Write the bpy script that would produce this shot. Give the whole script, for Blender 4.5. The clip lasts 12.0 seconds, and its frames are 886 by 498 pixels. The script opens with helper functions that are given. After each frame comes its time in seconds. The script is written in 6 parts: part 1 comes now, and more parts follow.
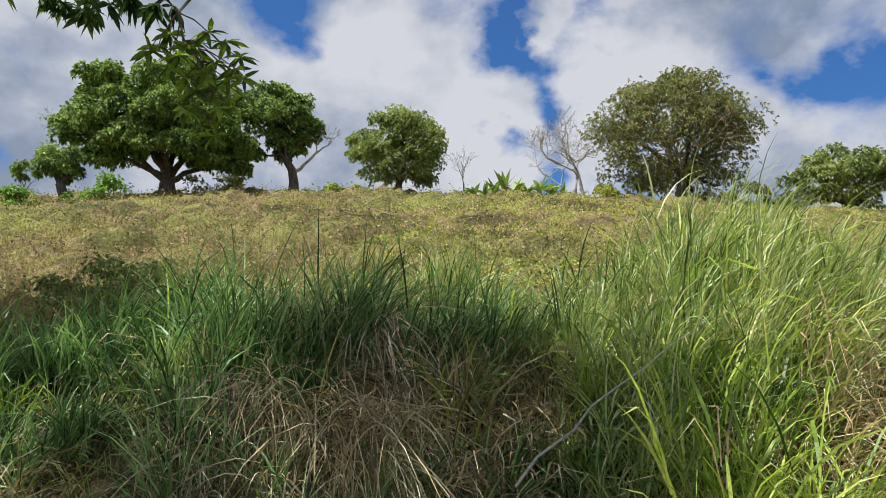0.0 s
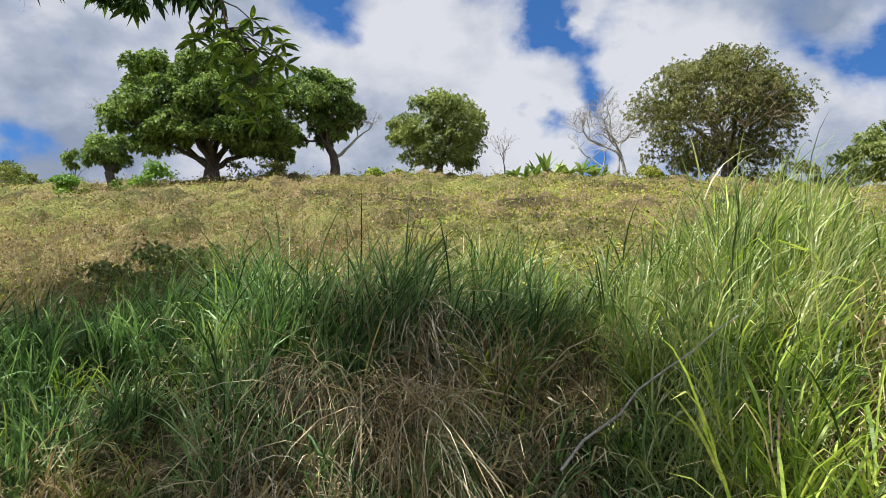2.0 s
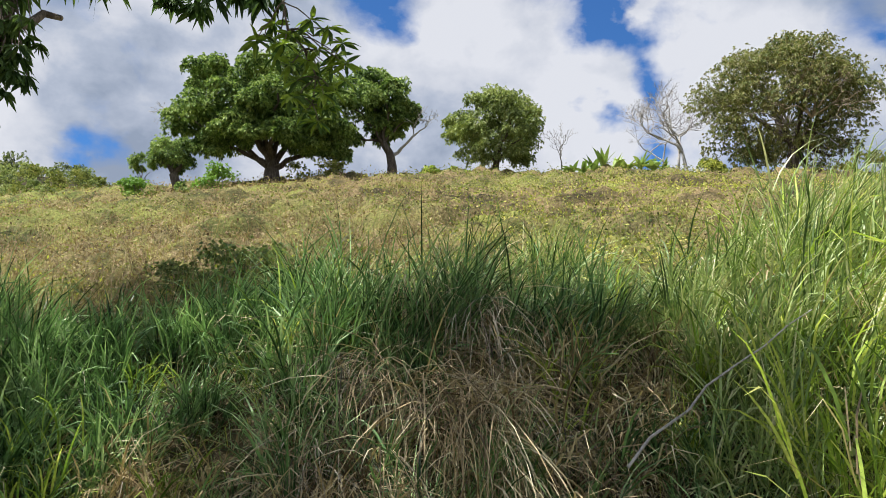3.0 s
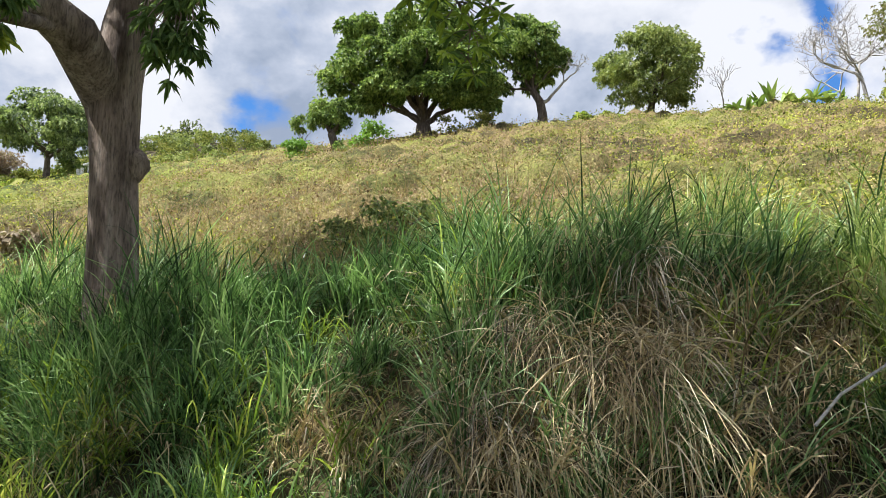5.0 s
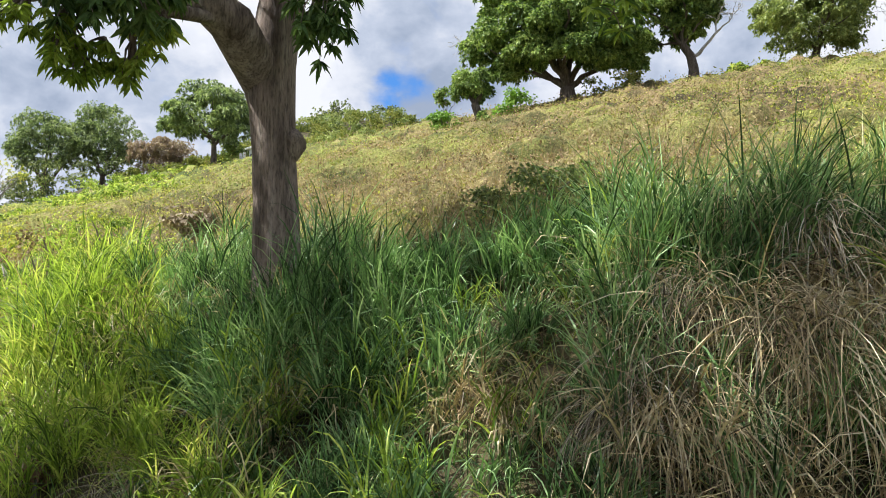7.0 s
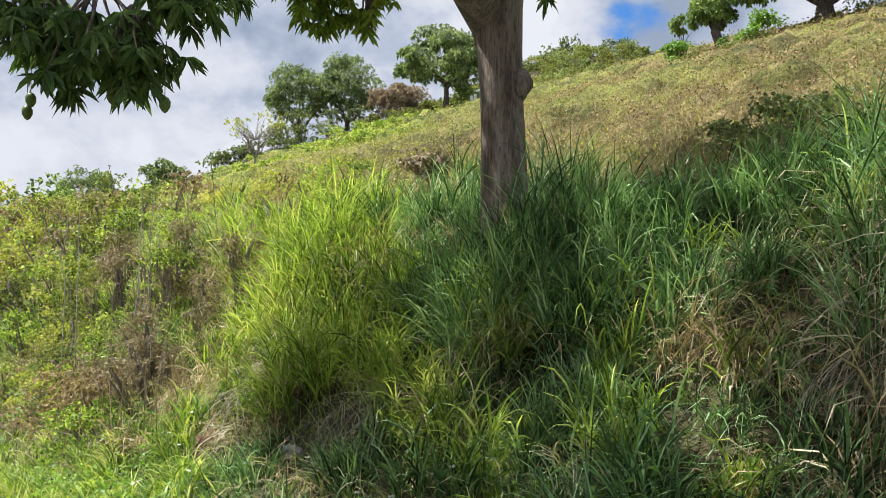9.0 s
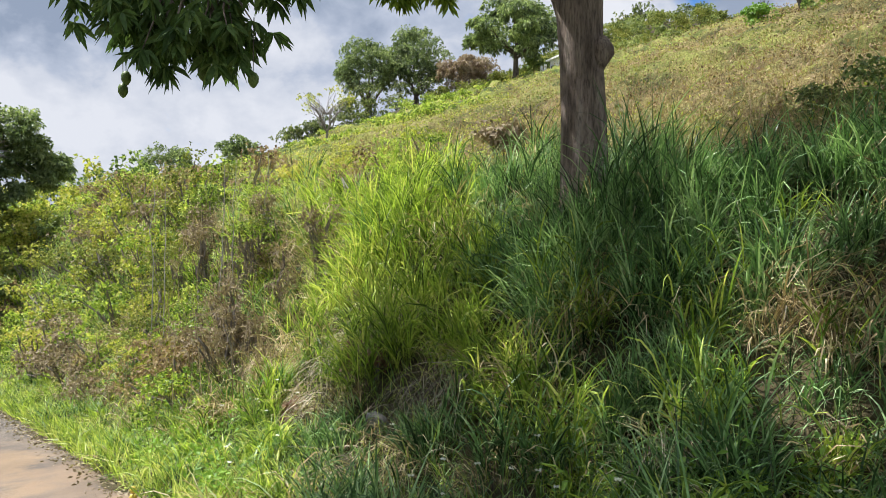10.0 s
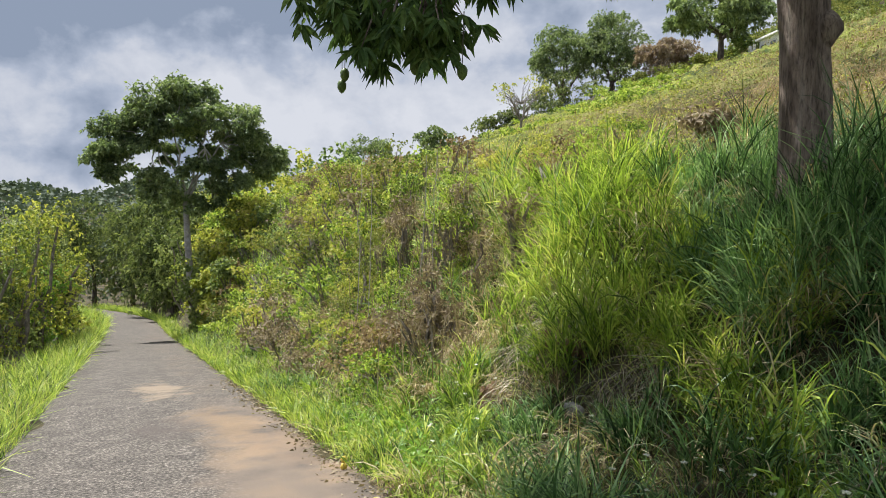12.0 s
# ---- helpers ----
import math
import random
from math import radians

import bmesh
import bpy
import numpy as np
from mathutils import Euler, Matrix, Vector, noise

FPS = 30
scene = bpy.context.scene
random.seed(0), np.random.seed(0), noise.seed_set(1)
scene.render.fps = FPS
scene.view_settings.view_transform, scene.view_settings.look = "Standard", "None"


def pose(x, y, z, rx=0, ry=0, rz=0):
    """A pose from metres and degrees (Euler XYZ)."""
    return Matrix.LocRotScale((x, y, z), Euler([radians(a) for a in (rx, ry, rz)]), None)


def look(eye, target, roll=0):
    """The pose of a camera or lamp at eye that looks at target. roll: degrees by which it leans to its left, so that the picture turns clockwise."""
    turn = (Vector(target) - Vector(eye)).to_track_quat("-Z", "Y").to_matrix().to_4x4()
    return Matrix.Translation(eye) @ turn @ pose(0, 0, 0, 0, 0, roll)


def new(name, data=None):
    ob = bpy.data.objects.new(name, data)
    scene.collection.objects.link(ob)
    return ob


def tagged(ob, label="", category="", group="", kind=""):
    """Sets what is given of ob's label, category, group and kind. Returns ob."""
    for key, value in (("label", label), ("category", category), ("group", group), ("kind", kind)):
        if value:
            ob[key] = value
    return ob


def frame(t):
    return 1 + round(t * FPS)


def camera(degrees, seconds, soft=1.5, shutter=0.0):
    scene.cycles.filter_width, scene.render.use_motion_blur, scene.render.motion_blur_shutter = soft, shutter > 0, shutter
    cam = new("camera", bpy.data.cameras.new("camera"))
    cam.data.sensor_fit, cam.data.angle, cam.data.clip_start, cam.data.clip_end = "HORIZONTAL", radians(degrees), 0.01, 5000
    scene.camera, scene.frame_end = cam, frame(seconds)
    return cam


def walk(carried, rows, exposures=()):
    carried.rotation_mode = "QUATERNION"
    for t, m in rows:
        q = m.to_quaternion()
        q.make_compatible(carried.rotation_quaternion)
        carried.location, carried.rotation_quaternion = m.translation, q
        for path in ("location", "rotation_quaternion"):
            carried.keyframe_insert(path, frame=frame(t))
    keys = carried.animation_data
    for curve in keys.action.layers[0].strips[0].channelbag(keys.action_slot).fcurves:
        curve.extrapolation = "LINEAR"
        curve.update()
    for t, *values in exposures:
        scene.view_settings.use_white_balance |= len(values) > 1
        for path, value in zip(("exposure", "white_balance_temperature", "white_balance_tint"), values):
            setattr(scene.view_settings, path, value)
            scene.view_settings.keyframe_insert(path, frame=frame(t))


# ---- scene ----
cam = camera(59.37, 12.0, soft=0.6)
EYE = 1.6
# seconds, x, y, rise, yaw, pitch, roll
ROWS = [
    (0.0, 0.000, 0.000, 0.000, 0.00, 12.00, 0.00),
    (0.5, -0.010, 0.014, 0.005, 0.99, 11.60, -0.30),
    (1.0, -0.017, 0.020, 0.003, 1.75, 11.21, -0.20),
    (1.5, -0.018, 0.010, 0.007, 2.24, 10.95, -0.02),
    (2.0, -0.012, 0.007, 0.004, 3.09, 10.78, 0.14),
    (2.5, -0.027, 0.017, 0.003, 4.67, 10.80, 0.37),
    (3.0, -0.041, 0.012, -0.005, 7.32, 10.56, 0.36),
    (5.0, -0.104, 0.013, 0.018, 18.59, 6.81, 0.41),
    (5.5, -0.109, 0.017, 0.018, 21.20, 6.51, -0.25),
    (6.0, -0.126, 0.023, 0.010, 23.38, 6.12, -0.50),
    (6.5, -0.133, 0.014, 0.004, 26.13, 5.42, -0.69),
    (8.5, -0.072, 0.027, -0.024, 41.91, 1.01, 0.28),
    (9.0, -0.088, 0.010, -0.017, 46.29, 0.17, 0.21),
    (9.5, -0.126, -0.044, -0.027, 49.13, -0.95, -0.02),
    (10.0, -0.141, -0.081, -0.031, 51.32, -1.83, -0.05),
    (10.5, -0.146, -0.111, -0.029, 54.37, -2.28, 0.04),
    (11.0, -0.154, -0.128, -0.028, 57.76, -2.44, 0.25),
    (11.5, -0.172, -0.149, -0.029, 61.96, -2.51, 0.37),
    (12.0, -0.169, -0.171, -0.031, 65.28, -2.67, 0.46),
]
walk(cam, [(t, pose(x, y, EYE + z, 0, 0, yaw) @ pose(0, 0, 0, 90 + pitch, 0, 0) @ pose(0, 0, 0, 0, 0, roll)) for t, x, y, z, yaw, pitch, roll in ROWS],
     exposures=[(0.0, 0.58, 6300, 13), (0.5, 0.61, 6300, 13), (1.0, 0.69, 6300, 13), (2.0, 0.71, 6300, 13), (3.2, 0.80, 6300, 13), (5.0, 1.06, 6300, 13), (6.7, 1.10, 6300, 13), (8.5, 0.99, 6300, 13), (9.0, 0.94, 6300, 13), (10.5, 0.91, 6300, 13), (11.0, 0.92, 6300, 13), (11.5, 0.83, 6300, 13), (12.0, 0.76, 6300, 13)])

# ---- world, sun ----
SUN_DIR = Vector((-0.43, -0.24, 0.87)).normalized()


def blend_colour(nt, fac, a, b, mode="MIX"):
    n = nt.nodes.new("ShaderNodeMix")
    n.data_type, n.blend_type = "RGBA", mode
    for sock, v in ((n.inputs[0], fac), (n.inputs[6], a), (n.inputs[7], b)):
        if hasattr(v, "links"):
            nt.links.new(v, sock)
        elif isinstance(v, (int, float)):
            sock.default_value = v
        else:
            sock.default_value = (*v, 1)
    return n.outputs[2]


def arith(nt, op, a, b=0.0, clamp=False):
    n = nt.nodes.new("ShaderNodeMath")
    n.operation, n.use_clamp = op, clamp
    for sock, v in zip(n.inputs, (a, b)):
        if hasattr(v, "links"):
            nt.links.new(v, sock)
        else:
            sock.default_value = v
    return n.outputs[0]


def ramp(nt, fac, stops):
    n = nt.nodes.new("ShaderNodeValToRGB")
    el = n.color_ramp.elements
    while len(el) < len(stops):
        el.new(0.5)
    for e, (p, c) in zip(el, stops):
        e.position, e.color = p, (*c, 1) if isinstance(c, tuple) else (c, c, c, 1)
    nt.links.new(fac, n.inputs[0])
    return n.outputs[0]


def noise_tex(nt, vec, scale, detail=4.0, rough=0.55, distortion=0.0):
    n = nt.nodes.new("ShaderNodeTexNoise")
    n.inputs["Scale"].default_value, n.inputs["Detail"].default_value = scale, detail
    n.inputs["Roughness"].default_value, n.inputs["Distortion"].default_value = rough, distortion
    nt.links.new(vec, n.inputs["Vector"])
    return n.outputs["Fac"]


def way(az, el):
    a, e = radians(az), radians(el)
    return (-math.sin(a) * math.cos(e), math.cos(a) * math.cos(e), math.sin(e))


def sky():
    w = bpy.data.worlds.new("sky")
    w.use_nodes = True
    scene.world = w
    nt = w.node_tree
    nt.nodes.clear()
    tex = nt.nodes.new("ShaderNodeTexSky")
    tex.sky_type, tex.sun_disc = "NISHITA", False
    tex.sun_elevation = math.asin(SUN_DIR.z)
    tex.sun_rotation = math.atan2(SUN_DIR.x, SUN_DIR.y)
    tex.air_density, tex.dust_density, tex.ozone_density = 1.0, 0.6, 2.0
    co = nt.nodes.new("ShaderNodeTexCoord").outputs["Generated"]
    # broken cumulus deck: soft large noise, with blue openings
    stretch = nt.nodes.new("ShaderNodeMapping")
    stretch.inputs["Scale"].default_value = (1.0, 1.0, 1.35)
    nt.links.new(co, stretch.inputs["Vector"])
    v = stretch.outputs[0]
    warp = nt.nodes.new("ShaderNodeTexNoise")
    warp.inputs["Scale"].default_value, warp.inputs["Detail"].default_value = 7.0, 7.0
    nt.links.new(v, warp.inputs["Vector"])
    shift = nt.nodes.new("ShaderNodeVectorMath")
    shift.operation = "MULTIPLY_ADD"
    nt.links.new(warp.outputs["Color"], shift.inputs[0])
    shift.inputs[1].default_value, shift.inputs[2].default_value = (0.22, 0.22, 0.22), (-0.11, -0.11, -0.11)
    bent = nt.nodes.new("ShaderNodeVectorMath")
    bent.operation = "ADD"
    nt.links.new(co, bent.inputs[0])
    nt.links.new(shift.outputs[0], bent.inputs[1])
    big = noise_tex(nt, v, 3.1, 8.0, 0.52, 0.25)
    fine = noise_tex(nt, v, 9.0, 8.0, 0.6, 0.3)
    cover = arith(nt, "ADD", arith(nt, "MULTIPLY", big, 0.66), arith(nt, "MULTIPLY", fine, 0.34))
    for az, el, size, amount in ((14.5, 29.0, 2.6, 0.20), (11.3, 27.8, 2.6, 0.22), (8.6, 27.0, 1.4, 0.14), (-5.2, 29.4, 1.7, 0.22), (-12.2, 28.6, 1.7, 0.22), (-6.6, 27.0, 1.7, 0.22), (-8.4, 24.6, 2.0, 0.26), (-8.2, 21.8, 1.2, 0.16),
                                 (-7.2, 19.2, 2.2, 0.42), (-6.6, 16.4, 1.5, 0.3), (-25.6, 21.2, 1.3, 0.17), (-28.5, 22.0, 2.0, 0.2), (-32.0, 22.6, 2.4, 0.2), (34.3, 17.1, 1.5, 0.24), (33.6, 15.2, 1.0, 0.12), (51.2, 14.4, 0.9, 0.14), (69.2, 5.7, 1.7, 0.24), (71.5, 5.0, 1.0, 0.12),
                                 (-9.2, 28.0, 1.4, -0.2), (58.0, 14.0, 8.0, -0.14), (82.0, 11.0, 11.0, -0.16), (98.0, 12.0, 9.0, -0.14), (22.0, 20.0, 7.0, -0.14), (3.5, 23.0, 5.0, -0.12), (-16.0, 26.0, 5.5, -0.12), (44.0, 20.0, 6.0, -0.12), (-24.0, 16.0, 4.0, -0.1)):
        d = nt.nodes.new("ShaderNodeVectorMath")
        d.operation = "DISTANCE"
        nt.links.new(bent.outputs[0], d.inputs[0])
        d.inputs[1].default_value = way(az, el)
        dist = arith(nt, "DIVIDE", d.outputs["Value"], radians(size))
        bump = arith(nt, "POWER", 2.718, arith(nt, "MULTIPLY", arith(nt, "MULTIPLY", dist, dist), -1.0))
        cover = arith(nt, "SUBTRACT", cover, arith(nt, "MULTIPLY", bump, amount))
    mask = ramp(nt, cover, [(0.30, 0.0), (0.36, 0.3), (0.41, 0.62), (0.49, 1.0)])
    shade = arith(nt, "ADD", arith(nt, "MULTIPLY", noise_tex(nt, v, 4.6, 6.0, 0.5, 0.1), 0.64), arith(nt, "MULTIPLY", noise_tex(nt, v, 14.0, 8.0, 0.55, 0.15), 0.36))
    for az, el, size, amount in ((28.0, 23.0, 8.0, -0.07), (3.0, 23.0, 6.0, 0.05), (-13.5, 25.0, 4.5, 0.07), (-24.0, 28.0, 5.0, -0.08), (-29.0, 19.0, 4.0, 0.08), (43.0, 18.0, 5.0, 0.06), (62.0, 13.5, 5.0, 0.05),
                                 (99.0, 9.0, 3.2, 0.10), (92.5, 8.6, 3.6, 0.13), (86.0, 9.0, 3.0, 0.12), (80.0, 9.2, 2.8, 0.10), (73.5, 8.6, 3.2, 0.09), (94.0, 15.5, 5.0, -0.22), (86.0, 14.8, 4.4, -0.20), (78.5, 15.2, 4.4, -0.18), (71.5, 15.0, 3.5, -0.05), (92.0, 3.4, 2.8, -0.15), (82.0, 3.8, 2.6, -0.10)):
        d = nt.nodes.new("ShaderNodeVectorMath")
        d.operation = "DISTANCE"
        nt.links.new(bent.outputs[0], d.inputs[0])
        d.inputs[1].default_value = way(az, el)
        dist = arith(nt, "DIVIDE", d.outputs["Value"], radians(size))
        bump = arith(nt, "POWER", 2.718, arith(nt, "MULTIPLY", arith(nt, "MULTIPLY", dist, dist), -1.0))
        shade = arith(nt, "ADD", shade, arith(nt, "MULTIPLY", bump, amount))
    cloud = ramp(nt, shade, [(0.36, (2.2, 2.65, 3.35)), (0.45, (3.45, 3.85, 4.5)), (0.50, (4.5, 4.75, 5.15)), (0.58, (5.5, 5.65, 5.85))])
    sep = nt.nodes.new("ShaderNodeSeparateXYZ")
    nt.links.new(co, sep.inputs[0])
    grey = arith(nt, "MULTIPLY", arith(nt, "SUBTRACT", arith(nt, "MULTIPLY", sep.outputs[0], -1.0), 0.62), 3.0, True)
    cloud = blend_colour(nt, arith(nt, "MULTIPLY", grey, 0.12), cloud, blend_colour(nt, 1.0, cloud, (0.55, 0.62, 0.72), "MULTIPLY"))
    blue = blend_colour(nt, 1.0, tex.outputs[0], (0.36, 0.68, 1.02), "MULTIPLY")
    col = blend_colour(nt, mask, blue, cloud)
    bg = nt.nodes.new("ShaderNodeBackground")
    bg.inputs["Strength"].default_value = 0.08
    nt.links.new(col, bg.inputs["Color"])
    out = nt.nodes.new("ShaderNodeOutputWorld")
    nt.links.new(bg.outputs[0], out.inputs[0])


sky()
sun = new("sun", bpy.data.lights.new("sun", "SUN"))
sun.data.energy, sun.data.angle, sun.data.color = 5.0, radians(0.6), (0.98, 0.96, 0.89)
sun.matrix_world = look(SUN_DIR * 60, (0, 0, 0))

# ---- materials ----


def leaf_mat(name, tones, through_light=0.35, rough=0.5, patch=1.2, spread=0.5, gloss=0.3):
    """Foliage: tones picked leaf by leaf and patch by patch; light passes through it."""
    m = bpy.data.materials.new(name)
    m.use_nodes = True
    nt = m.node_tree
    b = nt.nodes["Principled BSDF"]
    geo = nt.nodes.new("ShaderNodeNewGeometry")
    big = noise_tex(nt, geo.outputs["Position"], patch, 3.0)
    pick = arith(nt, "ADD", arith(nt, "MULTIPLY", geo.outputs["Random Per Island"], spread),
                 arith(nt, "MULTIPLY", arith(nt, "SUBTRACT", big, 0.5), 1.8))
    pick = arith(nt, "ADD", pick, 0.5 - spread / 2, True)
    n = len(tones)
    col = ramp(nt, pick, [(i / (n - 1), c) for i, c in enumerate(tones)])
    fine = noise_tex(nt, geo.outputs["Position"], 35.0, 2.0)
    col = blend_colour(nt, 1.0, col, ramp(nt, fine, [(0.3, 0.72), (0.7, 1.2)]), "MULTIPLY")
    nt.links.new(col, b.inputs["Base Color"])
    b.inputs["Roughness"].default_value = rough
    b.inputs["Specular IOR Level"].default_value = gloss
    tr = nt.nodes.new("ShaderNodeBsdfTranslucent")
    nt.links.new(blend_colour(nt, 1.0, col, (1.15, 1.2, 0.72), "MULTIPLY"), tr.inputs["Color"])
    mix = nt.nodes.new("ShaderNodeMixShader")
    mix.inputs[0].default_value = through_light
    nt.links.new(b.outputs[0], mix.inputs[1])
    nt.links.new(tr.outputs[0], mix.inputs[2])
    nt.links.new(mix.outputs[0], nt.nodes["Material Output"].inputs["Surface"])
    return m


def solid_mat(name, stops, scale, rough=0.85, bump=0.3, bump_scale=None, stretch=(1, 1, 1), fine=None, bite=(0.62, 1.3)):
    m = bpy.data.materials.new(name)
    m.use_nodes = True
    nt = m.node_tree
    b = nt.nodes["Principled BSDF"]
    geo = nt.nodes.new("ShaderNodeNewGeometry")
    mp = nt.nodes.new("ShaderNodeMapping")
    mp.inputs["Scale"].default_value = stretch
    nt.links.new(geo.outputs["Position"], mp.inputs["Vector"])
    v = mp.outputs[0]
    col = ramp(nt, noise_tex(nt, v, scale, 6.0), stops)
    f = noise_tex(nt, v, fine or scale * 9, 5.0, 0.65)
    col = blend_colour(nt, 1.0, col, ramp(nt, f, [(0.36, bite[0]), (0.5, 1.0), (0.66, bite[1])]), "MULTIPLY")
    nt.links.new(col, b.inputs["Base Color"])
    b.inputs["Roughness"].default_value = rough
    b.inputs["Specular IOR Level"].default_value = 0.25
    bp = nt.nodes.new("ShaderNodeBump")
    bp.inputs["Strength"].default_value, bp.inputs["Distance"].default_value = bump, 0.04
    nt.links.new(noise_tex(nt, v, bump_scale or scale * 6, 6.0, 0.7), bp.inputs["Height"])
    nt.links.new(bp.outputs[0], b.inputs["Normal"])
    return m


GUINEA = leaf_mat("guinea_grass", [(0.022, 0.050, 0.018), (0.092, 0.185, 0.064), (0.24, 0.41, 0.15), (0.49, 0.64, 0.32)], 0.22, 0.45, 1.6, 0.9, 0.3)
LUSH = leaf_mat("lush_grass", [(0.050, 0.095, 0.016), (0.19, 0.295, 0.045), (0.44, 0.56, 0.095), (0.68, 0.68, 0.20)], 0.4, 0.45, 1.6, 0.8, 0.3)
SILVER = leaf_mat("pale_grass", [(0.07, 0.12, 0.04), (0.23, 0.33, 0.11), (0.42, 0.50, 0.20), (0.64, 0.62, 0.36)], 0.28, 0.45, 1.6, 0.9, 0.35)
STRAW = leaf_mat("dry_straw", [(0.11, 0.08, 0.046), (0.36, 0.265, 0.145), (0.61, 0.485, 0.28), (0.74, 0.65, 0.45)], 0.22, 0.5, 1.9, 0.9, 0.25)
# dead grass, its tones darkened further to deepen the shade between tussocks
GAP_DUFF = leaf_mat("gap_shaded_duff", [(0.02, 0.016, 0.012), (0.065, 0.05, 0.036), (0.17, 0.135, 0.095)], 0.08, 0.7, 2.0, 0.9, 0.2)
THATCH = leaf_mat("grey_thatch", [(0.07, 0.056, 0.04), (0.24, 0.195, 0.142), (0.46, 0.39, 0.29), (0.66, 0.59, 0.47)], 0.16, 0.6, 1.4, 1.0, 0.25)
# young mango leaves; also the paler tone painted for sunlit leaves on one twig
YOUNG_LIT = leaf_mat("young_and_lit_mango_leaf", [(0.12, 0.19, 0.03), (0.26, 0.36, 0.05), (0.42, 0.48, 0.09)], 0.42, 0.4, 0.7, 0.8)
WEED = leaf_mat("broad_weed", [(0.104, 0.209, 0.043), (0.192, 0.348, 0.052), (0.348, 0.522, 0.086)], 0.35, 0.45)
SCRUB_DRY = leaf_mat("dry_scrub", [(0.085, 0.055, 0.034), (0.26, 0.18, 0.105), (0.45, 0.335, 0.20), (0.36, 0.32, 0.12)], 0.25, 0.75, 0.9, 0.7)
SCRUB_GREEN = leaf_mat("green_scrub", [(0.05, 0.075, 0.02), (0.16, 0.20, 0.045), (0.31, 0.34, 0.075), (0.40, 0.36, 0.12)], 0.25, 0.7, 0.9, 0.7)
BUSH = leaf_mat("bush_leaf", [(0.10, 0.14, 0.03), (0.31, 0.36, 0.062), (0.53, 0.54, 0.105), (0.62, 0.53, 0.18)], 0.44, 0.55, 0.6, 0.8)
MANGO_LEAF = leaf_mat("mango_leaf", [(0.04, 0.078, 0.028), (0.09, 0.158, 0.05), (0.17, 0.25, 0.08)], 0.3, 0.58, 0.7, 0.8, 0.15)
OLIVE_LEAF = leaf_mat("olive_leaf", [(0.085, 0.125, 0.042), (0.25, 0.32, 0.10), (0.46, 0.50, 0.18)], 0.32, 0.45, 0.5, 0.8)
HILL_LEAF = leaf_mat("hill_tree_leaf", [(0.045, 0.088, 0.026), (0.18, 0.285, 0.074), (0.44, 0.54, 0.17)], 0.25, 0.5, 0.6, 0.9, 0.25)
BROWN_LEAF = leaf_mat("half_dry_leaf", [(0.075, 0.105, 0.032), (0.18, 0.225, 0.065), (0.31, 0.265, 0.12), (0.31, 0.35, 0.11)], 0.25, 0.5, 0.45, 0.8)
RED_LEAF = leaf_mat("rusty_leaf", [(0.24, 0.175, 0.13), (0.42, 0.32, 0.24), (0.36, 0.33, 0.18)], 0.2, 0.65, 0.3, 0.7)
RUST_LEAF = leaf_mat("fallen_rusty_leaf", [(0.10, 0.055, 0.035), (0.25, 0.14, 0.09), (0.42, 0.29, 0.21)], 0.15, 0.75, 1.2, 0.7)
DEAD_LEAF = leaf_mat("dead_leaf", [(0.156, 0.120, 0.078), (0.312, 0.246, 0.162), (0.480, 0.408, 0.282)], 0.2, 0.7, 1.2, 0.7)
# leaf tones shifted to blue, distance haze put into the colour
HAZY_LEAF = leaf_mat("far_wood", [(0.06, 0.09, 0.06), (0.095, 0.13, 0.08), (0.13, 0.165, 0.095)], 0.15, 0.7, 0.05, 0.5)
CREEPER = leaf_mat("creeper_leaf", [(0.045, 0.066, 0.026), (0.15, 0.20, 0.07), (0.34, 0.38, 0.13)], 0.34, 0.5, 0.4, 0.9)
LANE_LEAF = leaf_mat("lane_tree_leaf", [(0.08, 0.12, 0.06), (0.20, 0.27, 0.12), (0.40, 0.47, 0.22)], 0.42, 0.42, 0.6, 0.9, 0.4)
PETAL = leaf_mat("petal", [(0.7, 0.7, 0.66), (0.8, 0.8, 0.76)], 0.3, 0.6)
SOIL = solid_mat("soil", [(0.36, (0.034, 0.028, 0.015)), (0.5, (0.062, 0.052, 0.025)), (0.64, (0.11, 0.088, 0.044))], 0.5, 0.95, 0.6, 12)


